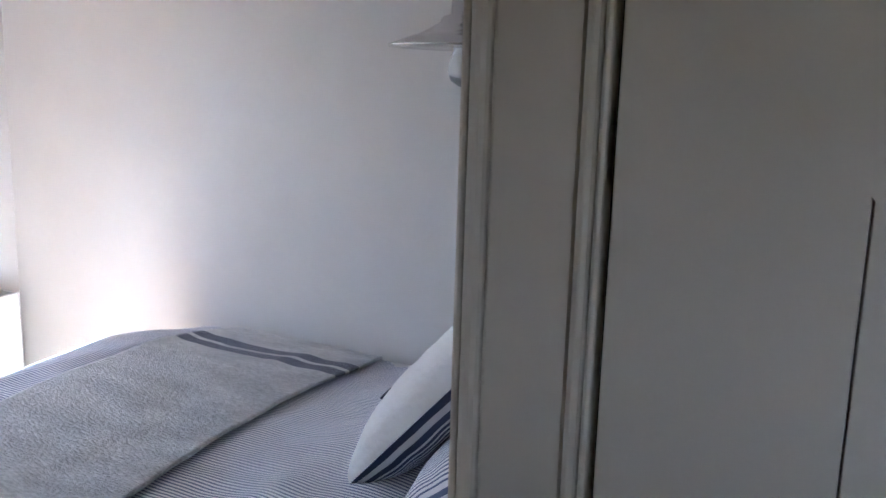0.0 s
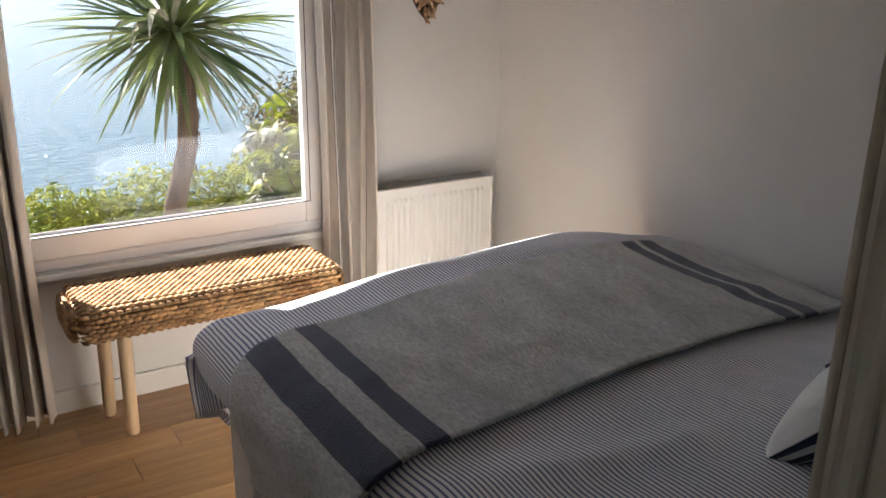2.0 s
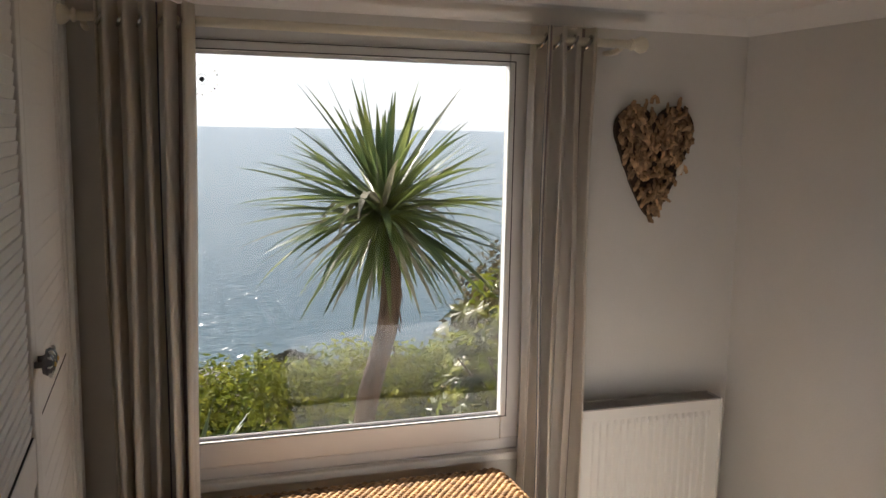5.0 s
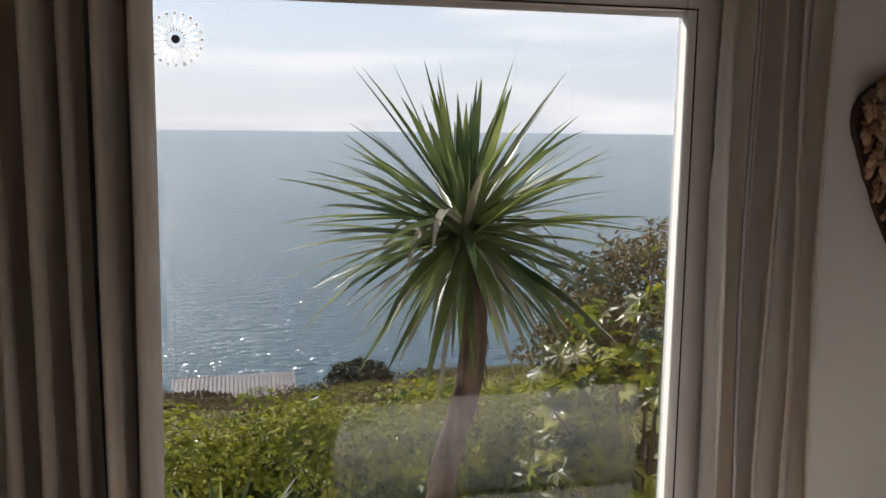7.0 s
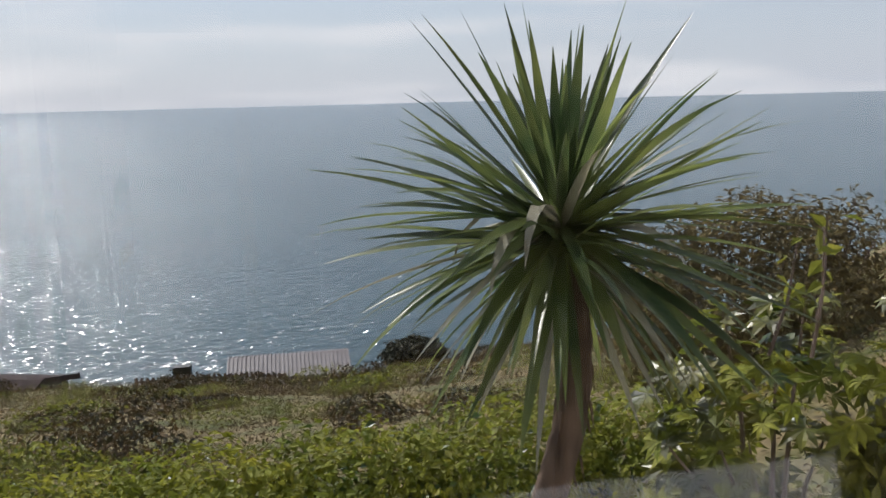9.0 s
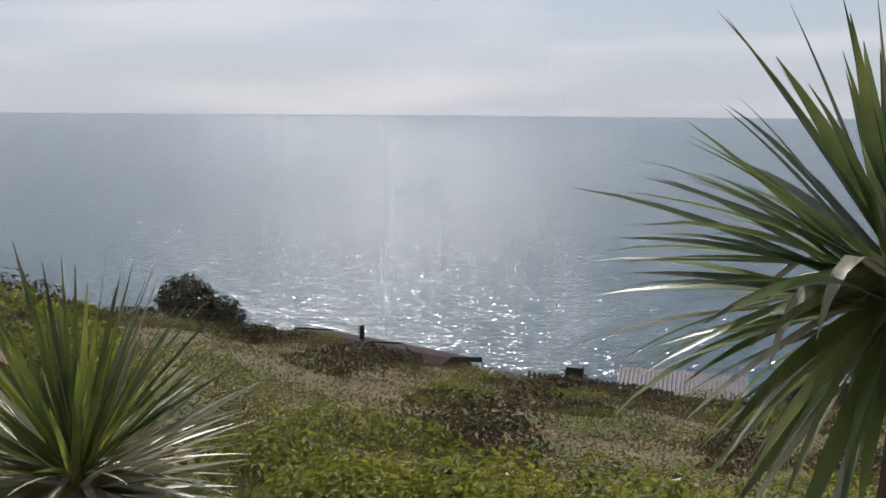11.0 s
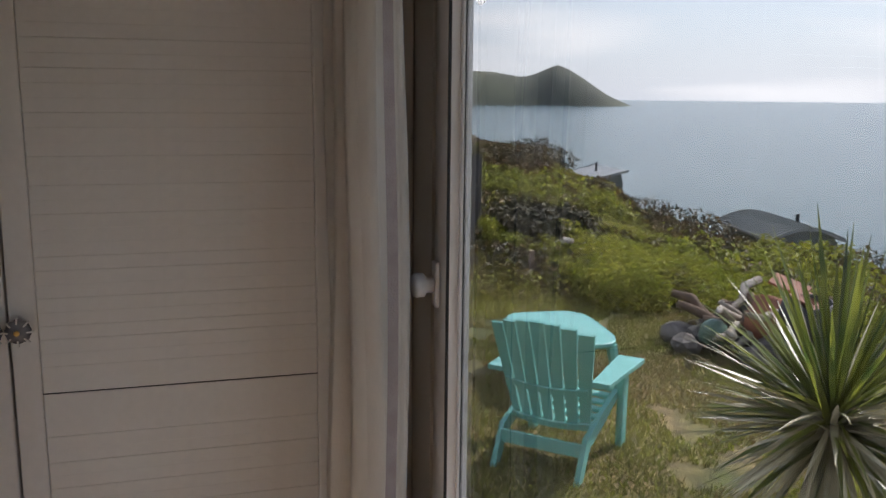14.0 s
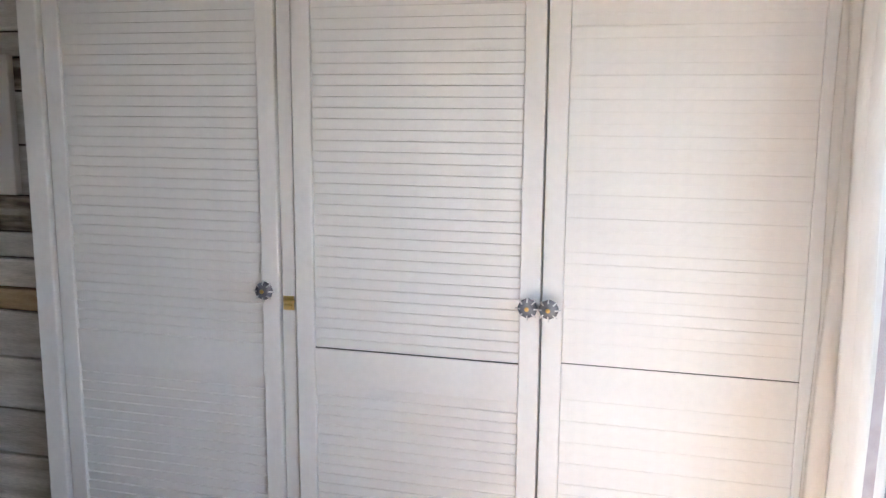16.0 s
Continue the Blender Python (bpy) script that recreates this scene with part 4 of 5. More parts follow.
part("ceiling_rose", lathe([(0.045, ZC - 1.46 - 0.022), (0.045, ZC - 1.46 - 0.004), (0.04, ZC - 1.46)], 24), M_CHROME, lamp)
part("bulb", lathe([(0.012, 0.05), (0.014, 0.02), (0.030, -0.02), (0.036, -0.045), (0.030, -0.068), (0.012, -0.080), (0.001, -0.082)], 24), M_BULB, lamp, "clear glass bulb", True)

# ---- plank wall beside the wardrobe ----
pw = thing("wall_plank", (XP, 0, 0), "whitewashed reclaimed plank wall beside the wardrobe", "wall", kind="structure")
part("backing", box(-0.05, -0.022, YB, -1.897, 0, ZC), M_GAP, pw)
edges = [0.0, 0.13, 0.255, 0.385, 0.517, 0.642, 0.78, 0.902, 0.962, 1.039, 1.105, 1.196, 1.32, 1.45, 1.53, 1.59, 1.70, 1.80]
for k, (a, b) in enumerate(zip(edges, edges[1:])):
    part("plank", box(-0.022, rs.uniform(-0.004, 0.003), YB + 0.001, -1.8965, a + 0.0025, b - 0.0025, 0.003), M_PLANKTAN if k == 7 else M_PLANKDARK if k in (13, 10) else M_PLANK, pw)
pic = thing("picture", (XP + 0.006, -1.965, 1.2), "pale plain canvas picture on the plank wall", "picture")
part("canvas", box(0, 0.022, -0.36, 0.0, 0.0, 0.335, 0.003), M_CANVAS, pic)


# ---- outside: ground, sea, distance ----
def smooth(a, b, x):
    t = min(1.0, max(0.0, (x - a) / (b - a)))
    return t * t * (3 - 2 * t)


def table(pairs, v):
    """A smooth curve through (place, value) pairs."""
    for (a, p), (b, q) in zip(pairs, pairs[1:]):
        if v <= b:
            return p + (q - p) * smooth(a, b, v) if v > a else p
    return pairs[-1][1]


CREST = [(-95, -0.02), (-75, 0.045), (-70, 0.065), (-64, 0.105), (-60, 0.146), (-55, 0.174), (-50, 0.193), (-46, 0.21), (-39, 0.230), (-28, 0.27), (-18, 0.308), (-10, 0.328), (0, 0.34), (8, 0.325), (14, 0.305), (24, 0.29), (32, 0.22), (42, 0.12), (70, 0.0)]
REACH = [(-75, 62), (-60, 60), (-50, 45), (-36, 28), (20, 28), (40, 18)]
FLAT = [(-75, 9.0), (-60, 8.6), (-48, 7.6), (-38, 4.6), (-25, 3.2), (0, 2.9), (60, 3.0)]


def ground_z(x, y):
    """Lawn by the house, then a slope down to the cliff's crest, which lies lower straight ahead than to the sides."""
    r, az = math.hypot(x, y), math.degrees(math.atan2(x, max(y, 0.01)))
    far, near = table(REACH, az), table(FLAT, az)
    crest = 1.4 - table(CREST, az) * far
    if r <= near:
        z = LAWN
    elif r < far:
        u = (r - near) / (far - near)
        z = LAWN + (crest - LAWN) * u + 0.35 * math.sin(u * math.pi) * min(1.0, near / 8)
    else:
        z = crest - (r - far) * 0.55
    bump = smooth(near, near + 6, r) * (1 - 0.6 * smooth(far * 0.6, far, r))
    z += bump * (noise.noise((x * 0.5, y * 0.5, 0)) * 0.10 + noise.noise((x * 0.14, y * 0.14, 4)) * 0.35)
    return max(z, -29.0)


def axis(a, b, near, far):
    out, v = [], 0.0
    step = near
    while v < b:
        out.append(v)
        v += step
        step = min(far, step * 1.045)
    out.append(b)
    neg, v, step = [], 0.0, near
    while v > a:
        v -= step
        step = min(far, step * 1.045)
        neg.append(max(v, a))
    return neg[::-1] + out


xs, ys = axis(-300, 200, 0.22, 7), [y + 0.17 for y in axis(0, 140, 0.16, 2.0)]
ys = [-60, -20, -8] + ys
gv = [(x, y, ground_z(x, y) if y > 0.1 else LAWN - 0.35) for y in ys for x in xs]
nx = len(xs)
gf = [(j * nx + i, j * nx + i + 1, (j + 1) * nx + i + 1, (j + 1) * nx + i) for j in range(len(ys) - 1) for i in range(nx - 1)]
me = array_mesh("ground", gv, gf, M_GROUND)
me.polygons.foreach_set("use_smooth", [True] * len(me.polygons))
tagged(new("ground", me), "grassy hillside falling to the cliff edge", "ground", kind="structure")
bm = bmesh.new()
bm_box(bm, -4900, 4900, -200, 4850, -27, -25)
tagged(solid("water_sea", bm, M_SEA, "calm glittering sea reaching the horizon", "sea"), kind="structure")

# sun glitter put into the shape: loose facets tilted to mirror the sun
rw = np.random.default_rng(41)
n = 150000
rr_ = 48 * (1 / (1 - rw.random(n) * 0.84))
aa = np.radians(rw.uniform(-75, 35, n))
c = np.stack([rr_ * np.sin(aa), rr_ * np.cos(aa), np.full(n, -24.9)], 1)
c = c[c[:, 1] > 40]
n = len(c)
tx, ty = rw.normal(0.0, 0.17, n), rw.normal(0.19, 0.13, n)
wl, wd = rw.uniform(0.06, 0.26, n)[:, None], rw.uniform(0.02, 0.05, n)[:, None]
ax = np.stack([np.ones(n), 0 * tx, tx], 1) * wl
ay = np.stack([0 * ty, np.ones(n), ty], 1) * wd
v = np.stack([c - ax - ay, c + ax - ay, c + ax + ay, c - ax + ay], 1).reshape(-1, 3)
tagged(new("glitter_facets", array_mesh("glitter_facets", v, np.arange(4 * n).reshape(-1, 4), M_GLITTER)), "small loose facets tilted to make sun glitter on the sea", "waves", kind="stuff")

# headland across the bay
def headland():
    nx, ny = 90, 16
    vs, fs = [], []
    for j in range(ny + 1):
        for i in range(nx + 1):
            u, v = i / nx, j / ny * 2 - 1
            # ridge profile along its length, from the mainland to the low point
            h = 84 * smooth(-0.2, 0.2, u) * (1 - smooth(0.36, 0.54, u) * 0.24)
            h += 36 * math.exp(-(abs(u - 0.665) / 0.105) ** 1.35)
            h *= 1 - smooth(0.70, 1.0, u)
            h += 5 * (1 - smooth(0.9, 1.0, u))
            h *= (1 - abs(v) ** 1.7)
            x, y = -620 * (1 - u), 200 * v * (1 - 0.7 * u)
            h += 6 * noise.noise((x * 0.012, y * 0.012, 1)) * (1 - abs(v))
            vs.append((x, y, max(h - 3, -3)))
    for j in range(ny):
        for i in range(nx):
            a = j * (nx + 1) + i
            fs.append((a, a + 1, a + nx + 2, a + nx + 1))
    me = array_mesh("headland", vs, fs, M_ISLE)
    me.polygons.foreach_set("use_smooth", [True] * len(me.polygons))
    ob = thing("headland", (-2000, 1089, -25), "distant green headland with a small chapel on its hill", "headland", kind="structure", rz=62)
    mesh_part("hill", me, ob)
    part("chapel", box(-212, -204, -4, 4, 88, 99), M_STONE, ob)
    return ob


headland()


# ---- plants ----
def palm(name, at, base_z, crown_n, length, width, seed, label, main, pale_share, lean, up_bias, trunk_r, droop, tall=0.0, bow=0.0, creased=0, pale_below=-0.25):
    rng = random.Random(seed)
    ob = thing(name, at, label, "palm tree")
    h = base_z - at[2]
    pts, rr = [], []
    for k in range(13):
        u = k / 12
        pts.append((lean[0] * (1 - u) ** 2 + bow * math.sin(math.pi * min(1, 2 * (1 - u))), lean[1] * (1 - u), h * (1 - u)))
        rr.append(trunk_r * (1.18 - 0.25 * u + 0.06 * math.sin(k * 2.4)))
    bm = tube(pts, rr, 14)
    for v in bm.verts:
        v.co += Vector((noise.noise(v.co * 22), noise.noise(v.co * 22 + Vector((7, 0, 0))), 0)) * trunk_r * 0.28
    trunk = part("trunk", bm, M_TRUNK, ob, smooth=True)
    bm = bmesh.new()
    for k in range(60):
        a, z = rng.uniform(0, math.tau), h * rng.uniform(0.02, 0.75)
        f0 = z / h
        p = Vector((lean[0] * f0 * f0 + bow * math.sin(math.pi * min(1, 2 * f0)), lean[1] * f0, z)) + Vector((math.cos(a), math.sin(a), 0)) * trunk_r * 1.02
        bm_tube(bm, [p, p + Vector((math.cos(a) * 0.006, math.sin(a) * 0.006, -0.03)), p + Vector((math.cos(a) * 0.012, math.sin(a) * 0.012, -rng.uniform(0.05, 0.10)))], [0.006, 0.005, 0.001], 4)
    part("bark_fibre", bm, M_TRUNK, trunk)
    groups = {0: [], 1: []}
    for k in range(crown_n):
        u = (k + 0.5) / crown_n
        el = math.asin(max(-1, min(1, 1 - (1.0 + up_bias) * u)))
        az = k * 2.399963 + rng.uniform(-0.25, 0.25)
        d = (math.cos(az) * math.cos(el), math.sin(az) * math.cos(el), math.sin(el))
        low = el < -0.25
        groups[1 if el < pale_below and rng.random() < pale_share or rng.random() < pale_share * 0.15 else 0].append((d, length * rng.uniform(0.78, 1.12) * (0.92 if low else 1 + tall * max(0.0, math.sin(el))), width * rng.uniform(0.8, 1.2), droop * rng.uniform(0.3, 1.5) * (1.7 if low else 1 if el < 0.9 else 0.35)))
    for k in range(creased):                     # folded-over leaves near the heart
        az, el = rng.uniform(0, math.tau), rng.uniform(-0.1, 0.7)
        groups[1].append(((math.cos(az) * math.cos(el), math.sin(az) * math.cos(el), math.sin(el)), length * rng.uniform(0.5, 0.75), width * 1.25, 2.6))
    for g, material, nm in ((0, main, "crown"), (1, M_PALMDRYSHEEN, "dry_leaves")):
        if groups[g]:
            d, ln, w, dr = zip(*groups[g])
            v, f = blades((0, 0, 0), d, ln, w, dr, rng, 7)
            me = array_mesh(nm, v, f, material)
            me.polygons.foreach_set("use_smooth", [True] * len(me.polygons))
            mesh_part(nm, me, ob)
    return ob


palm("cabbage_palm", (0.07, 1.76, 1.03), ground_z(0.03, 1.75), 215, 0.70, 0.030, 11, "slender cabbage palm with a round spiky green crown", M_PALM, 0.14, (-0.25, 0.0), 0.84, 0.050, 0.26, -0.12, 0.06, 9)
# pale group reaches high: dry blades plus sheen painted as colour
palm("young_cordyline", (-2.50, 2.12, 0.07), ground_z(-2.50, 2.12), 400, 0.60, 0.022, 23, "spiky cordyline with yellow-green upright and pale lower leaves", M_YUCCA, 0.62, (0.0, 0.0), 0.86, 0.06, 0.13, 0.32, pale_below=0.55)


palm("small_agave", (-0.86, 2.15, -0.52), ground_z(-0.86, 2.15), 60, 0.52, 0.024, 37, "low agave with broad pointed green leaves", M_PALM, 0.0, (0.0, 0.0), 0.1, 0.04, 0.35)


def shrub(name, centre, radii, n, size, material, label, seed, category="shrub", slim=0.5, twigs=0, second=None, share=0.3):
    rng = np.random.default_rng(seed)
    ob = thing(name, centre, label, category)
    d = rng.normal(size=(n, 3))
    d /= np.linalg.norm(d, axis=1)[:, None]
    lump = np.array([1 + 0.38 * noise.noise(Vector(q) * 2.1 + Vector((seed, 0, 0))) + 0.2 * noise.noise(Vector(q) * 5.3) for q in d])
    r = lump * (0.62 + 0.42 * rng.random(n) ** 0.6)
    p = d * r[:, None] * np.array(radii)
    p[:, 2] = np.maximum(p[:, 2], -radii[2] * 0.75)
    sz = size * (0.6 + 0.8 * rng.random(n))
    pick = rng.random(n) < (share if second else 0) * (0.4 + 1.2 * (d[:, 2] > 0.25))
    for sel, mt, nm in ((~pick, material, "leaves"), (pick, second, "young_leaves")):
        if sel.any():
            v, f = leaf_mass(p[sel], d[sel] + (0, 0, 0.5), sz[sel], rng, slim)
            mesh_part(nm, array_mesh(nm, v, f, mt), ob)
    bm = bmesh.new()
    rg = random.Random(seed)
    base = Vector((0, 0, -radii[2] * 0.95))
    for k in range(9 + twigs):
        q = Vector(d[k]) * lump[k]
        q = Vector((q.x * radii[0], q.y * radii[1], abs(q.z) * radii[2])) * (0.9 if k < 9 else 1.12)
        mid = base.lerp(q, 0.5) + Vector((rg.uniform(-0.1, 0.1), rg.uniform(-0.1, 0.1), 0)) * radii[0]
        w = 0.02 * max(radii) if k < 9 else 0.006 * max(radii)
        bm_tube(bm, [base + Vector((rg.uniform(-0.2, 0.2) * radii[0], rg.uniform(-0.2, 0.2) * radii[1], 0)), mid, q], [w, w * 0.6, w * 0.15], 5)
    part("stems", bm, M_TWIG, ob)
    return ob


def hand_leaves(pts, normals, sizes, rng, lobes=7):
    """Broad hand-shaped leaves: pointed lobes fanned from a stalk end, each a folded pair of faces."""
    vs, fs = [], []
    for p, nrm, sz in zip(pts, normals, sizes):
        nrm = (Vector(nrm) + Vector(rng.normal(size=3)) * 0.45).normalized()
        a = nrm.orthogonal().normalized()
        a = Matrix.Rotation(rng.uniform(0, math.tau), 3, nrm) @ a
        for k in range(lobes):
            th = (k / (lobes - 1) - 0.5) * 4.1
            d = Matrix.Rotation(th, 3, nrm) @ a
            e = nrm.cross(d)
            ln = sz * (1 - 0.32 * abs(2 * k / (lobes - 1) - 1)) * rng.uniform(0.85, 1.1)
            o, c = len(vs), Vector(p)
            dip = nrm * ln * -0.16
            vs += [tuple(c), tuple(c + d * ln * 0.55 + e * ln * 0.17 + nrm * ln * 0.04), tuple(c + d * ln + dip), tuple(c + d * ln * 0.55 - e * ln * 0.17 + nrm * ln * 0.04), tuple(c + d * ln * 0.55)]
            fs += [(o, o + 4, o + 2, o + 1), (o, o + 3, o + 2, o + 4)]
    return vs, fs


def broad_shrub(centre, radii, n, size, label, seed, shoots):
    """A shrub of hand-shaped leaves on arching stems, with leafy shoots above its crown."""
    rng = np.random.default_rng(seed)
    ob = thing("broad_leaf_shrub", centre, label, "shrub")
    d = rng.normal(size=(n, 3))
    d /= np.linalg.norm(d, axis=1)[:, None]
    lump = np.array([1 + 0.3 * noise.noise(Vector(q) * 1.8 + Vector((seed, 0, 0))) for q in d])
    p = d * (lump * (0.55 + 0.45 * rng.random(n) ** 0.5))[:, None] * np.array(radii)
    sz = size * rng.uniform(0.55, 1.25, n)
    young = rng.random(n) < 0.22 + 0.25 * (d[:, 2] > 0.2)
    for sel, mt, nm in ((~young, M_FATSIA, "leaves"), (young, M_HEDGEY, "young_leaves")):
        v, f = hand_leaves(p[sel], d[sel] * 0.7 + (0, 0, 0.75), sz[sel], rng)
        mesh_part(nm, array_mesh(nm, v, f, mt), ob)
    bm = bmesh.new()
    base = Vector((0, 0, -radii[2] * 1.0))
    for k in range(26):
        q = Vector(p[k])
        bm_tube(bm, [base + Vector((q.x * 0.3, q.y * 0.3, 0)), base.lerp(q, 0.6) + Vector((0, 0, 0.12 * radii[2])), q], [0.014, 0.010, 0.005], 5)
    tips = []
    for k in range(shoots):
        q = Vector((rng.uniform(-0.7, 0.7) * radii[0], rng.uniform(-0.5, 0.5) * radii[1], radii[2] * 0.7))
        e = q + Vector((rng.uniform(-0.12, 0.12), rng.uniform(-0.1, 0.1), rng.uniform(0.25, 0.5)))
        bm_tube(bm, [q, q.lerp(e, 0.5) + Vector((0.02, 0, 0)), e], [0.008, 0.006, 0.003], 5)
        tips += [tuple(q.lerp(e, u) + Vector(rng.normal(size=3)) * 0.03) for u in (0.4, 0.55, 0.7, 0.85, 1.0)]
    part("stems", bm, M_TWIG, ob)
    if tips:
        v, f = leaf_mass(np.array(tips), np.tile((0.0, -0.4, 0.8), (len(tips), 1)), rng.uniform(0.06, 0.11, len(tips)), rng, 0.5)
        mesh_part("shoot_leaves", array_mesh("shoot_leaves", v, f, M_HEDGEY), ob)
    return ob


# hedge under the window view, in separate bushes
for k, (x, y, rx, rz) in enumerate(((-1.75, 2.9, 0.5, 0.33), (-1.1, 2.95, 0.55, 0.35), (-0.45, 3.0, 0.5, 0.38), (0.25, 3.05, 0.55, 0.41), (0.95, 3.0, 0.5, 0.43))):
    # yellow leaves gather on top: young tips and sunlit tone in one colour
    shrub("hedge_bush", (x, y, ground_z(x, y) + rz), (rx, 0.42, rz + 0.02), 5200, 0.046, M_HEDGE, "clipped green hedge bush with yellow young and sunlit tips", 30 + k, "bush", 0.6, 12, M_HEDGEY, 0.6)
broad_shrub((1.16, 2.35, -0.04), (0.56, 0.42, 0.70), 360, 0.125, "broad-leaved shrub with glossy yellow-green leaves", 51, 3)
broad_shrub((1.98, 2.05, 0.18), (0.52, 0.5, 0.92), 360, 0.13, "tall broad-leaved shrub with blotched leaves", 52, 9)
shrub("heath_bush", (4.5, 8.0, -1.05), (1.75, 1.3, 1.25), 16000, 0.10, M_HEATH, "brown twiggy bush on the slope", 53, twigs=70, slim=0.4)
for k, (x, y, r, h) in enumerate(((-15.2, 21.5, 0.85, 0.8), (-14.4, 22.0, 0.7, 0.55), (-60, 24, 3.0, 1.6), (-66, 20, 3.4, 2.0), (-28.5, 31.0, 1.8, 0.7), (-11.8, 4.3, 0.7, 0.34), (-12.9, 5.4, 0.7, 0.3), (3.2, 27.0, 1.1, 0.45))):
    shrub("dark_bush", (x, y, ground_z(x, y) + h * 0.8), (r, r * 0.9, h), 2600, 0.16 * r ** 0.6, M_SCRUB, "dark wind-shaped bush on the cliff slope", 70 + k, "bush", 0.5, 14)


def scatter(name, n, region, size, h, material, label, seed, slim=0.35, upright=0.0, keep=None):
    """Low growth over a stretch of the hillside, as one mass."""
    rng = np.random.default_rng(seed)
    x0, x1, y0, y1 = region
    pts, nr, sz = [], [], []
    while len(pts) < n:
        x = rng.uniform(x0, x1)
        y = y0 + (y1 - y0) * rng.random() ** 1.5
        c = noise.noise((x * 0.55, y * 0.55, seed * 1.7)) + 0.5 * noise.noise((x * 1.9, y * 1.9, seed))
        if keep and not keep(x, y, c):
            continue
        grow = h * (0.35 + max(0.0, c + 0.35))
        pts.append((x, y, ground_z(x, y) + rng.uniform(0, grow)))
        nr.append((0, -0.3, 1.0 - upright))
        sz.append(size * rng.uniform(0.6, 1.5) * (1 + 0.028 * math.hypot(x, y)))
    v, f = leaf_mass(np.array(pts), np.array(nr), np.array(sz), rng, slim)
    return tagged(new(name, array_mesh(name, v, f, material)), label, "undergrowth", kind="stuff")


rc = random.Random(77)
k = 0
while k < 46:
    az, r = radians(rc.uniform(-72, -44)), rc.uniform(9.5, 34)
    x, y = r * math.sin(az), r * math.cos(az)
    if r < 11 and az > radians(-55):
        continue
    w, h = rc.uniform(0.5, 1.0) * (0.7 + r / 30), rc.uniform(0.22, 0.5) * (0.8 + r / 60)
    if r > 22 and -59 < math.degrees(az) < -43:
        h *= 0.35
    green = rc.random() < (0.5 if r < 15 else 0.12)
    shrub("weed_clump", (x, y, ground_z(x, y) + h * 0.55), (w, w * 0.8, h), 700, 0.085 + 0.002 * r, M_BRAMBLEG if green else M_BRAMBLE, "yellow-green weed clump on the bank" if green else "brown bramble clump on the bank", 200 + k, "weeds", 0.5, 3, M_HEDGEY if green else M_SCRUB, 0.45)
    k += 1
k = 0
while k < 44:
    az, r = radians(rc.uniform(-44, 14)), rc.uniform(5.5, 27)
    x, y = r * math.sin(az), r * math.cos(az)
    w, h = rc.uniform(0.4, 0.9) * (0.7 + r / 30), rc.uniform(0.12, 0.28)
    brown = rc.random() < (0.4 if r < 9 else 0.85)
    shrub("weed_clump", (x, y, ground_z(x, y) + h * 0.5), (w, w * 0.8, h), 600, 0.07 + 0.002 * r, M_BRAMBLE if brown else M_BRAMBLEG, "brown bramble clump on the slope" if brown else "green weed clump on the slope", 300 + k, "weeds", 0.45, 4, M_SCRUB if brown else M_HEDGEY, 0.4)
    k += 1


def off_lawn(x, y):
    r, az = math.hypot(x, y), math.degrees(math.atan2(x, max(y, 0.01)))
    return table(FLAT, az) * 0.96 < r < table(REACH, az) + 3


scatter("bramble_patch", 210000, (-36, 9, 2.6, 31), 0.034, 0.22, M_BRAMBLE, "brown bramble and dead bracken on the slope", 3, keep=lambda x, y, c: c > -0.5 and off_lawn(x, y))
scatter("weed_patch", 70000, (-24, 7, 2.4, 24), 0.042, 0.22, M_BRAMBLEG, "green weeds among the bramble", 5, keep=lambda x, y, c: c > 0.03 + 0.02 * (y - 8) and off_lawn(x, y))
scatter("bracken_straw", 40000, (-30, 8, 3.5, 28), 0.045, 0.3, M_STRAW, "pale dead bracken stalks on the slope", 13, 0.12, 0.7, keep=lambda x, y, c: c > -0.3 and off_lawn(x, y))
rk = random.Random(77)
for k in range(34):
    x, y = rk.uniform(-15, -4.6), rk.uniform(4.2, 12.5)
    if not off_lawn(x, y) or x > -0.85 * y:
        continue
    w, h, brown = rk.uniform(0.25, 0.55), rk.uniform(0.14, 0.30), rk.random() < 0.35
    shrub("weed_clump", (x, y, ground_z(x, y) + h * 0.5), (w, w * 0.8, h), 520, 0.10, M_BRAMBLE if brown else M_BRAMBLEG, "brown bramble clump on the bank" if brown else "yellow-green weed clump on the bank", 500 + k, "weeds", 0.5, 3, M_SCRUB if brown else M_HEDGEY, 0.5)
scatter("weed_bank", 34000, (-36, -4.5, 3.6, 15), 0.055, 0.40, M_BRAMBLEG, "dull green weeds on the bank", 14, keep=lambda x, y, c: c > -0.2 and off_lawn(x, y) and x < -0.85 * y and math.hypot(x, y) < 17)
scatter("weed_bank", 30000, (-36, -4.5, 3.6, 15), 0.05, 0.42, M_HEDGEY, "bright yellow-green weeds on the bank", 6, keep=lambda x, y, c: c > 0.1 and off_lawn(x, y) and x < -0.85 * y and math.hypot(x, y) < 14 + 4 * c)
scatter("weed_patch", 16000, (-3.4, 1.8, 2.6, 4.8), 0.04, 0.26, M_HEDGEY, "yellow-green weeds below the hedge", 7, keep=lambda x, y, c: c > -0.25)
scatter("far_scrub", 40000, (-75, -24, 8, 42), 0.14, 0.4, M_BRAMBLE, "brown scrub on the far hillside", 8, keep=lambda x, y, c: c > -0.4 and off_lawn(x, y))
scatter("far_scrub", 18000, (-75, -18, 6, 40), 0.13, 0.35, M_BRAMBLEG, "green scrub on the far hillside", 9, keep=lambda x, y, c: c > 0.25 and off_lawn(x, y))

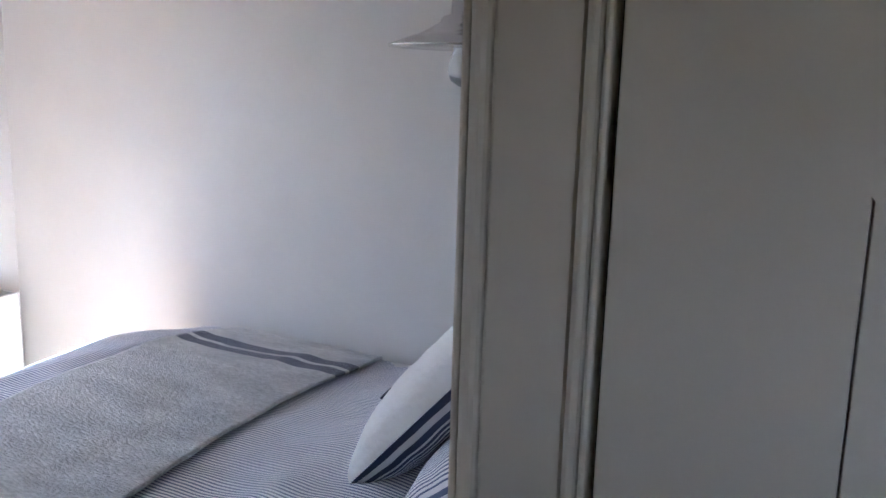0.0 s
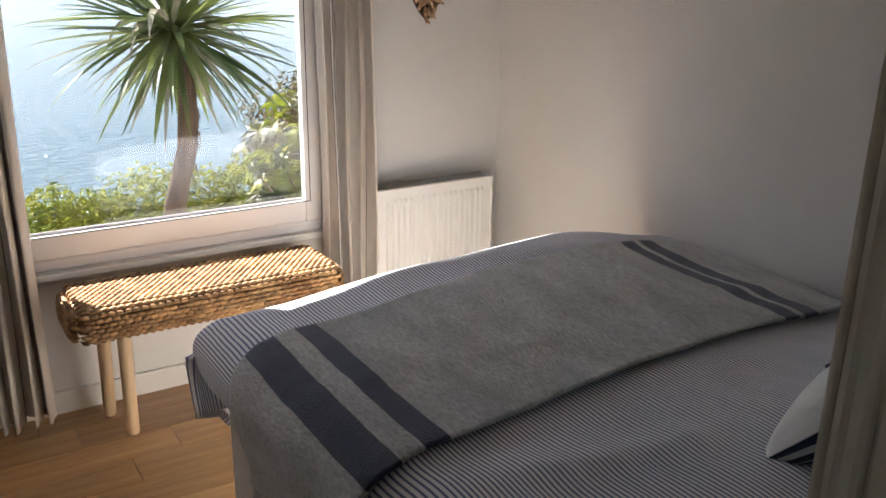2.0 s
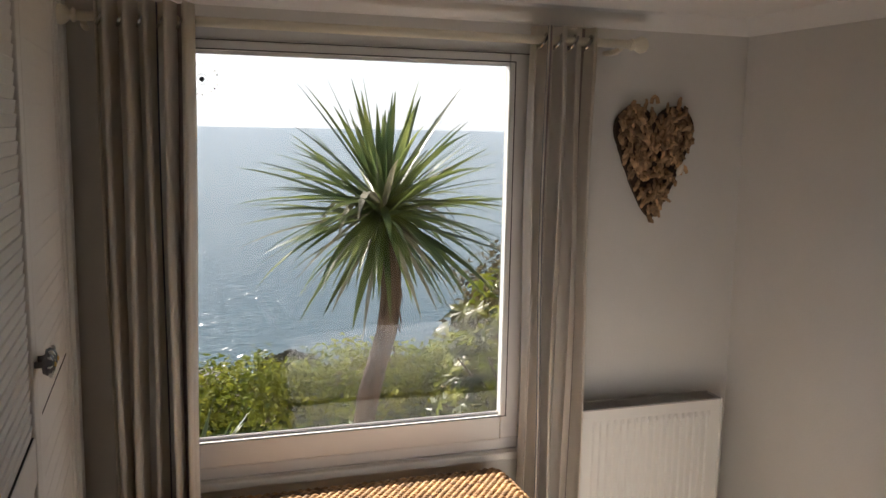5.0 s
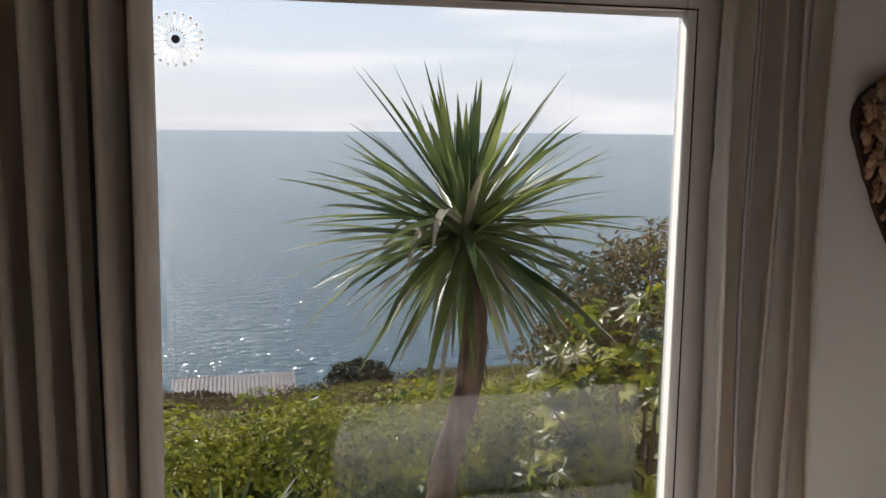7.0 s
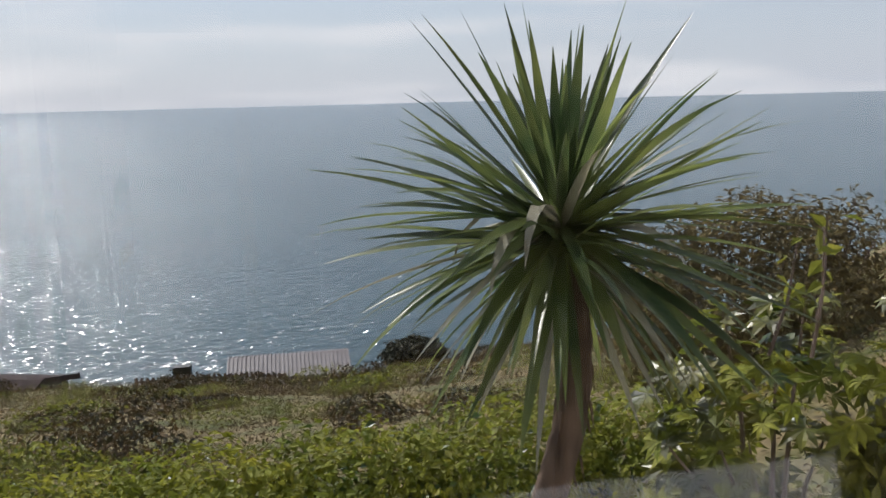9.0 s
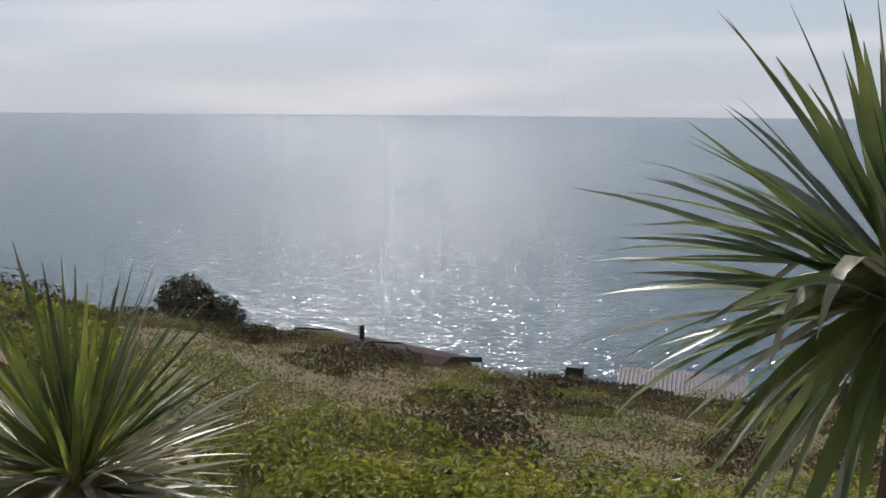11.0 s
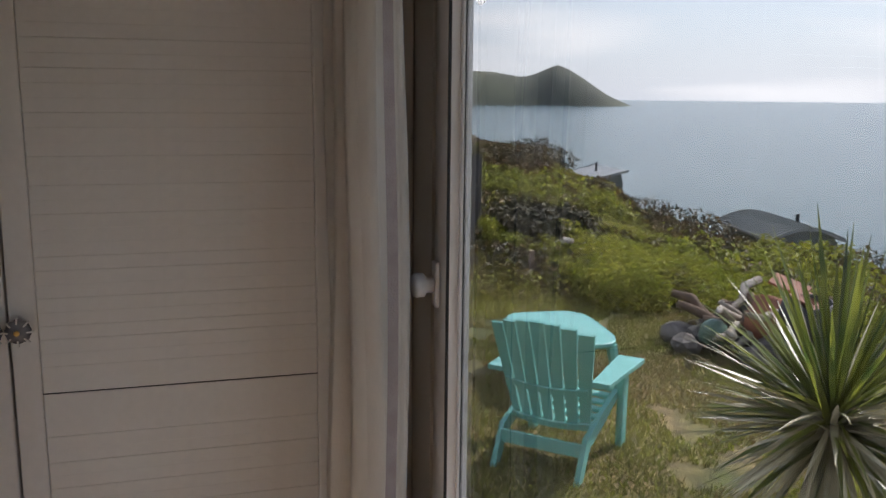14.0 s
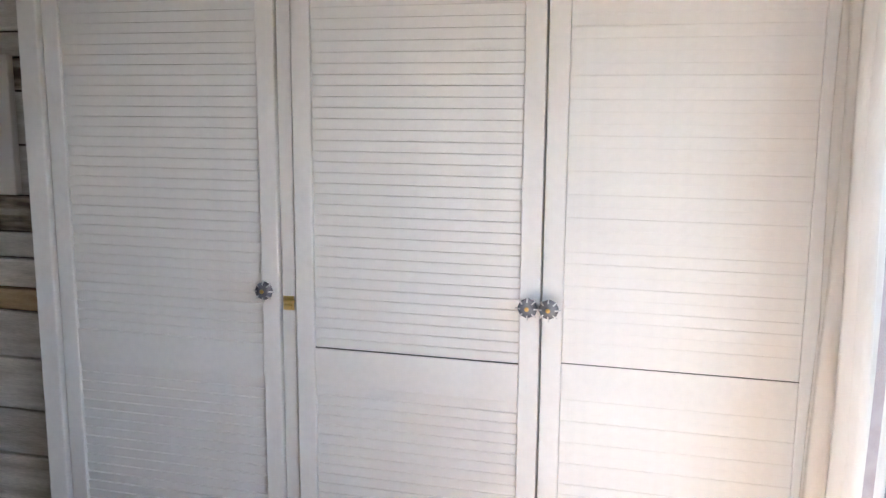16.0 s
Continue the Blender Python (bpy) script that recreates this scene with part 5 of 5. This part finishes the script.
# lawn grass, short upright blades
rng = np.random.default_rng(12)
n = 210000
gx, gy = rng.uniform(-10.5, -1.2, n), 0.4 + 6.0 * rng.random(n)
ok = np.array([noise.noise((x * 0.9, y * 0.9, 2.0)) + 0.4 * noise.noise((x * 3.1, y * 3.1, 5.0)) > -0.4 for x, y in zip(gx, gy)])
gx, gy = gx[ok], gy[ok]
n = len(gx)
gz = np.array([ground_z(x, y) for x, y in zip(gx, gy)])
ang, hh = rng.uniform(0, math.tau, n), rng.uniform(0.015, 0.05, n)
p = np.stack([gx, gy, gz], 1)
side = np.stack([np.cos(ang), np.sin(ang), 0 * ang], 1) * 0.0055
tip = p + np.stack([rng.normal(size=n) * 0.018, rng.normal(size=n) * 0.018, hh], 1)
v = np.stack([p - side, p + side, tip], 1).reshape(-1, 3)
straw = rng.random(n) < 0.12 + 0.5 * np.array([noise.noise((x * 0.8, y * 0.8, 9.0)) > 0.08 for x, y in zip(gx, gy)])
v = v.reshape(-1, 3, 3)
for sel, mt, nm, lb in ((~straw, M_BRAMBLEG, "grass", "short patchy lawn grass in front of the chalet"), (straw, M_STRAW, "dry_grass", "dry straw-coloured patches in the lawn")):
    w = v[sel].reshape(-1, 3)
    tagged(new(nm, array_mesh(nm, w, np.arange(len(w)).reshape(-1, 3), mt)), lb, "grass", kind="stuff")


# ---- garden furniture ----
def adirondack(at, rz, label):
    ob = thing("garden_chair", at, label, "chair", "aqua garden chairs", rz=rz)
    # faces +y; x across
    for s in (-1, 1):
        bm = bmesh.new()
        bm_box(bm, s * 0.30 - 0.022, s * 0.30 + 0.022, 0.20, 0.30, 0.0, 0.54, 0.012)
        part("front_leg", bm, M_AQUA, ob)
        bm = bmesh.new()
        prof = [(-0.46, 0.0), (-0.385, 0.0), (-0.28, 0.17), (0.0, 0.25), (0.22, 0.33), (0.22, 0.38), (-0.05, 0.32), (-0.33, 0.24)]
        a = [bm.verts.new((s * 0.265 - 0.016, y, z)) for y, z in prof]
        b = [bm.verts.new((s * 0.265 + 0.016, y, z)) for y, z in prof]
        bm.faces.new(a)
        bm.faces.new(b[::-1])
        for k in range(len(prof)):
            bm.faces.new((a[k], a[(k + 1) % 8], b[(k + 1) % 8], b[k]))
        part("rear_leg", bm, M_AQUA, ob)
        bm = bmesh.new()
        prof = [(-0.30, 0.055), (-0.20, 0.06), (0.10, 0.075), (0.30, 0.085), (0.36, 0.07)]
        top, bot = [], []
        for y, w in prof:
            z = 0.565 + 0.02 * (y > 0.3) * -1
            for lst, zz in ((top, z + 0.016), (bot, z - 0.016)):
                lst.append((bm.verts.new((s * 0.33 - w, y, zz)), bm.verts.new((s * 0.33 + w, y, zz))))
        for k in range(len(prof) - 1):
            bm.faces.new((top[k][0], top[k][1], top[k + 1][1], top[k + 1][0]))
            bm.faces.new((bot[k][0], bot[k + 1][0], bot[k + 1][1], bot[k][1]))
            for e in (0, 1):
                bm.faces.new((top[k][e], top[k + 1][e], bot[k + 1][e], bot[k][e]))
        for k in (0, -1):
            bm.faces.new((top[k][0], top[k][1], bot[k][1], bot[k][0]))
        bmesh.ops.bevel(bm, geom=bm.edges[:], offset=0.004, segments=1, affect="EDGES")
        part("armrest", bm, M_AQUA, ob)
    for k in range(6):
        y0 = -0.20 + k * 0.075
        part("seat_slat", box(-0.25, 0.25, y0, y0 + 0.062, 0.262 + 0.022 * k, 0.284 + 0.022 * k, 0.006), M_AQUA, ob)
    tilt = pose(0, -0.22, 0.25, 20, 0, 0)
    for k in range(7):
        bm = bmesh.new()
        rows_, nz = [], 10
        for q in range(nz + 1):
            u = q / nz
            spread = 0.072 + 0.020 * u                       # slats fan out towards the top
            half = 0.5 * spread * (0.72 + 0.20 * min(1.0, u * 1.25))
            xc = (k - 3) * spread
            top_z = 0.735 - 0.95 * xc * xc
            z = -0.02 + (top_z + 0.02) * u
            cols_ = []
            for x in (xc - half, xc + half):
                y = 0.05 * (x / 0.3) ** 2
                zz = z - 0.35 * (x * x - xc * xc) * u
                cols_ += [bm.verts.new((x, y - 0.010, zz)), bm.verts.new((x, y + 0.010, zz))]
            rows_.append(cols_)
        for a, b in zip(rows_, rows_[1:]):
            for e, f in ((0, 1), (1, 3), (3, 2), (2, 0)):
                bm.faces.new((a[e], a[f], b[f], b[e]))
        bm.faces.new([rows_[0][e] for e in (0, 2, 3, 1)])
        bm.faces.new([rows_[-1][e] for e in (0, 1, 3, 2)])
        bmesh.ops.transform(bm, matrix=tilt, verts=bm.verts)
        part("back_slat", bm, M_AQUA, ob)
    for z, w in ((0.02, 0.25), (0.27, 0.262)):
        bm = bmesh.new()
        for k in range(8):
            xa, xb = -w + k * w / 4, -w + (k + 1) * w / 4
            yy = -0.014
            bm_box(bm, xa, xb, yy - 0.016, yy + 0.002, z - 0.022, z + 0.022, 0.003)
        for v in bm.verts:
            v.co.y -= 0.05 * (1 - (v.co.x / 0.3) ** 2) - 0.05
        bmesh.ops.transform(bm, matrix=tilt, verts=bm.verts)
        part("back_rail", bm, M_AQUA, ob)
    part("cross_brace", box(-0.26, 0.26, -0.36, -0.335, 0.13, 0.21, 0.005), M_AQUA, ob)
    return ob


chair_yaw = 45
adirondack((-4.40, 1.77, ground_z(-4.40, 1.77)), chair_yaw, "aqua plastic slatted garden armchair on the lawn beside a table")
adirondack((-6.55, 1.30, ground_z(-6.55, 1.30)), chair_yaw - 80, "aqua plastic slatted garden armchair behind the table")


def garden_table(at, rz):
    ob = thing("garden_table", at, "aqua plastic low garden table with a rounded square top", "table", rz=rz)
    bm = bmesh.new()
    ringv = []
    for z, k in ((0.415, 0.97), (0.43, 1.0), (0.452, 1.0), (0.458, 0.985), (0.455, 0.93)):
        ring = []
        for q in range(48):
            a = math.tau * q / 48
            c, s = math.cos(a), math.sin(a)
            r = k / (abs(c) ** 4.2 + abs(s) ** 4.2) ** (1 / 4.2)
            ring.append(bm.verts.new((0.50 * r * c, 0.36 * r * s, z - 0.045)))
        ringv.append(ring)
    for a, b in zip(ringv, ringv[1:]):
        for q in range(48):
            bm.faces.new((a[q], a[(q + 1) % 48], b[(q + 1) % 48], b[q]))
    bm.faces.new(ringv[-1])
    bm.faces.new(ringv[0][::-1])
    part("tabletop", bm, M_AQUA, ob, smooth=False)
    for sx in (-1, 1):
        for sy in (-1, 1):
            part("leg", tube([(sx * 0.45, sy * 0.32, 0.0), (sx * 0.435, sy * 0.305, 0.2), (sx * 0.41, sy * 0.28, 0.375)], [0.028, 0.034, 0.045], 8), M_AQUA, ob)
    return ob


garden_table((-5.70, 2.30, ground_z(-5.70, 2.30)), -6)


# ---- log and stone pile ----
def gz_(x, y):
    return ground_z(x, y)


rp = random.Random(19)
PX, PY = -5.95, 4.30
for k in range(34):
    x, y = PX + rp.gauss(0, 0.30), PY + rp.gauss(0, 0.26)
    s = rp.uniform(0.07, 0.17)
    bm = bmesh.new()
    bmesh.ops.create_icosphere(bm, subdivisions=2, radius=s)
    for v in bm.verts:
        v.co *= 1 + 0.3 * noise.noise(v.co * 9 + Vector((k, 0, 0)))
        v.co.z *= 0.7
    ob = solid("rock", bm, M_STONE, "rough grey beach stone in the rubble heap", "stone")
    ob.matrix_basis = pose(x, y, gz_(x, y) + s * 0.45 + max(0, 0.34 - 0.5 * math.hypot(x - PX, y - PY)) * rp.uniform(0.2, 1), 0, 0, rp.uniform(0, 360))
for k in range(20):
    ln = rp.uniform(0.35, 0.8)
    x, y = PX + rp.gauss(-0.05, 0.24), PY + rp.gauss(-0.1, 0.2)
    pts = [(rp.uniform(-0.05, 0.05), rp.uniform(-0.03, 0.03), (i / 4 - 0.5) * ln) for i in range(5)]
    ob = solid("driftwood_log", tube(pts, [0.035, 0.045, 0.04, 0.035, 0.02], 9), M_LOG if k < 9 else M_TRUNK, "bleached driftwood branch on the rubble heap", "log", smooth=True)
    ob.matrix_basis = pose(x, y, gz_(x, y) + 0.14 + rp.uniform(0, 0.3), 90 + rp.uniform(-28, 28), 0, rp.uniform(0, 180))
bm = bmesh.new()
bmesh.ops.create_uvsphere(bm, u_segments=20, v_segments=14, radius=0.13)
ob = solid("glass_float", bm, M_BUOY, "green glass fishing float on the heap", "float", smooth=True)
ob.location = (PX - 0.02, PY - 0.42, gz_(PX, PY - 0.42) + 0.18)
pot = thing("terracotta_pot", (PX + 0.22, PY - 0.12, gz_(PX + 0.22, PY)), "broken terracotta pot lying in the rubble heap", "pot")
part("body", lathe([(0.08, 0.0), (0.16, 0.10), (0.18, 0.22), (0.13, 0.33), (0.14, 0.37), (0.11, 0.37), (0.06, 0.05)], 22, pose(0, 0, 0.16, -35, 0, 40)), M_TERRA, pot, smooth=True)
for k in range(3):
    ob = solid("roof_tile", box(-0.16, 0.16, -0.09, 0.09, -0.012, 0.012, 0.004), M_TERRA, "terracotta ridge tile propped on the heap", "tile")
    ob.matrix_basis = pose(PX + 0.10 + 0.20 * k, PY + 0.22 + 0.06 * k, gz_(PX, PY) + 0.60 - 0.09 * k, 18, 16 + 6 * k, 35)
ob = solid("barrel", lathe([(0.20, 0), (0.23, 0.1), (0.24, 0.3), (0.23, 0.5), (0.20, 0.62), (0.19, 0.62), (0.19, 0.05)], 20), M_BLACK, "dark rusty drum behind the rubble heap", "barrel", smooth=True)
ob.matrix_basis = pose(PX + 0.38, PY + 0.22, gz_(PX, PY + 0.3) - 0.08, 6, 4, 0)
# driftwood trunk at the lawn's far edge
ob = solid("driftwood_log", tube([(0, 0, 0.02), (0.35, 0.1, 0.12), (0.7, 0.15, 0.2), (0.95, 0.15, 0.38), (1.05, 0.1, 0.42)], [0.05, 0.09, 0.12, 0.09, 0.03], 12), M_LOG, "weathered driftwood stump at the lawn edge", "log", smooth=True)
ob.matrix_basis = pose(-10.4, 3.45, gz_(-10.0, 3.8) - 0.03, 0, 0, 42)
ob = solid("wooden_stake", box(-0.03, 0.03, -0.03, 0.03, -0.1, 0.42, 0.005), M_FENCE, "short wooden stake in the lawn", "stake")
ob.location = (-8.9, 3.35, gz_(-8.9, 3.35))
fn = thing("dark_fence", (-12.4, 2.4, gz_(-12.4, 2.4)), "dark stained board fence at the garden's end", "fence", rz=62)
for k in range(9):
    part("board", box(0.16 * k, 0.16 * k + 0.15, 0, 0.02, 0, 1.25 + 0.02 * (k % 3), 0.003), M_DARKFENCE, fn)


# ---- huts on the cliff ----
def hut(name, at, rz, length, depth, wall_h, rise, roof, label, curved=True, chimney=0.4, ribs=26, door=True, mono=False):
    ob = thing(name, at, label, "hut", rz=rz)
    part("wall", box(0, length, 0, depth, -2.0, wall_h, 0.01), M_HUTGREY, ob)
    n = 14
    bm = bmesh.new()
    rows = []
    for k in range(n + 1):
        v = k / n
        y = -0.3 + (depth + 0.6) * v
        z = wall_h + (rise * math.sin(math.pi * min(1, v * 0.98 + 0.01)) if curved else rise * v if mono else rise * (1 - abs(2 * v - 1)))
        rows.append((y, z))
    lo = [[bm.verts.new((x, y, z)) for y, z in rows] for x in (-0.25, length + 0.25)]
    hi = [[bm.verts.new((x, y, z + 0.12)) for y, z in rows] for x in (-0.25, length + 0.25)]
    for k in range(n):
        bm.faces.new((hi[0][k], hi[1][k], hi[1][k + 1], hi[0][k + 1]))
        bm.faces.new((lo[0][k], lo[0][k + 1], lo[1][k + 1], lo[1][k]))
        for e in (0, 1):
            bm.faces.new((lo[e][k], lo[e][k + 1], hi[e][k + 1], hi[e][k]))
    for k in (0, n):
        bm.faces.new((lo[0][k], lo[1][k], hi[1][k], hi[0][k]))
    rf_ = part("roof", bm, roof, ob)
    for q in range(ribs):
        x = -0.2 + (length + 0.4) * q / max(1, ribs - 1)
        bm = bmesh.new()
        bm_tube(bm, [(x, y, z + 0.14) for y, z in rows], [0.05] * (n + 1), 4)
        part("rib", bm, M_HUTGREY if curved else roof, rf_)
    bm = bmesh.new()
    gab = [(y, z) for y, z in rows if 0 <= y <= depth]
    for x in (0.0, length):
        vs = [bm.verts.new((x, y, z)) for y, z in gab] + [bm.verts.new((x, depth, wall_h - 0.05)), bm.verts.new((x, 0, wall_h - 0.05))]
        bm.faces.new(vs)
    part("gable", bm, M_HUTGREY, ob)
    if chimney is not None:
        part("chimney", tube([(length * chimney, depth * 0.72, wall_h), (length * chimney, depth * 0.72, wall_h + rise + 0.5)], [0.10, 0.10], 10), M_BLACK, rf_)
    if door:
        wd = part("window", box(length - 0.02, length + 0.04, depth * 0.35, depth * 0.62, wall_h * 0.1 - 0.6, wall_h * 0.62, 0.01), M_PVC, ob)
        part("pane", box(length + 0.03, length + 0.06, depth * 0.38, depth * 0.59, wall_h * 0.1 - 0.5, wall_h * 0.56), M_HUTDARK, wd)
        part("canopy", box(length, length + 0.7, depth * 0.28, depth * 0.70, wall_h * 0.70, wall_h * 0.70 + 0.1, 0.01), M_HUTROOF, ob)
    return ob


hut("beach_hut", (-42.3, 28.6, -7.65), -12, 6.6, 3.3, 1.9, 0.6, M_HUTROOF, "grey clifftop hut with a curved ribbed metal roof", chimney=0.62, ribs=22)
hut("beach_hut", (-61.4, 26.6, -6.75), 1, 5.0, 2.9, 1.9, 0.75, M_HUTROOF, "grey hut with a low pitched roof on the slope", False, 0.45, 2, False, True)
hut("beach_hut", (-15.4, 26.8, -9.35), -16, 6.6, 3.4, 1.9, 0.5, M_HUTBROWN, "low hut with a brown felt roof below the slope", False, 0.36, 3, False)
hut("beach_hut", (-3.5, 36.0, -12.45), 0, 4.9, 3.0, 2.0, 0.5, M_HUTPINK, "hut with a pinkish corrugated roof at the cliff edge", False, None, 30, False)
hut("cottage", (11.4, 28.5, -8.7), -8, 2.6, 3.0, 1.6, 1.1, M_HUTBROWN, "cottage with a steep brown roof down the slope", False, None, 2, False)
fe = thing("slat_fence", (-5.75, 26.6, 0), "grey brown picket fence on the slope", "fence")
for k in range(28):
    x = k * 0.17
    z = ground_z(x - 5.75, 26.6)
    part("slat", box(x, x + 0.09, 0, 0.03, z - 0.2, z + 0.42, 0.0), M_FENCE, fe)
for k in range(4):
    x = k * 1.17
    z = ground_z(x - 5.2, 26.6) + 0.28
    part("rail", box(x, x + 1.17, -0.03, -0.001, z, z + 0.08), M_FENCE, fe)
bd = thing("signal_box", (-5.2, 33.5, -10.4), "dark box on a post at the cliff edge", "post")
part("post", box(-0.06, 0.06, -0.06, 0.06, 0, 1.2), M_BLACK, bd)
part("box", box(-0.35, 0.35, -0.2, 0.2, 1.0, 1.6, 0.03), M_BLACK, bd)


# ---- oak floor boards, last ----
fl = thing("floor", (0, 0, 0), "honey oak board floor with dark knots", "floor", kind="structure")
rfl = random.Random(6)
board_me = {}
rowy, row = -0.001, 0
while rowy > -4.2:
    x = -1.88 - rfl.uniform(0, 0.9)
    while x < XR:
        ln = rfl.choice((0.7, 0.95, 1.2))
        x0, x1 = max(x, -1.88), min(x + ln, XR)
        key = (round(x1 - x0, 3))
        if x1 - x0 > 0.02:
            if key not in board_me:
                board_me[key] = to_mesh("board", box(0.0012, x1 - x0 - 0.0012, -0.1288, -0.0012, -0.012, 0.0, 0.0012), M_OAK)
            b = new("board", board_me[key])
            b.parent = fl
            b.matrix_basis = pose(x0, rowy, -rfl.uniform(0, 0.0004))
        x += ln
    rowy -= 0.13
    row += 1
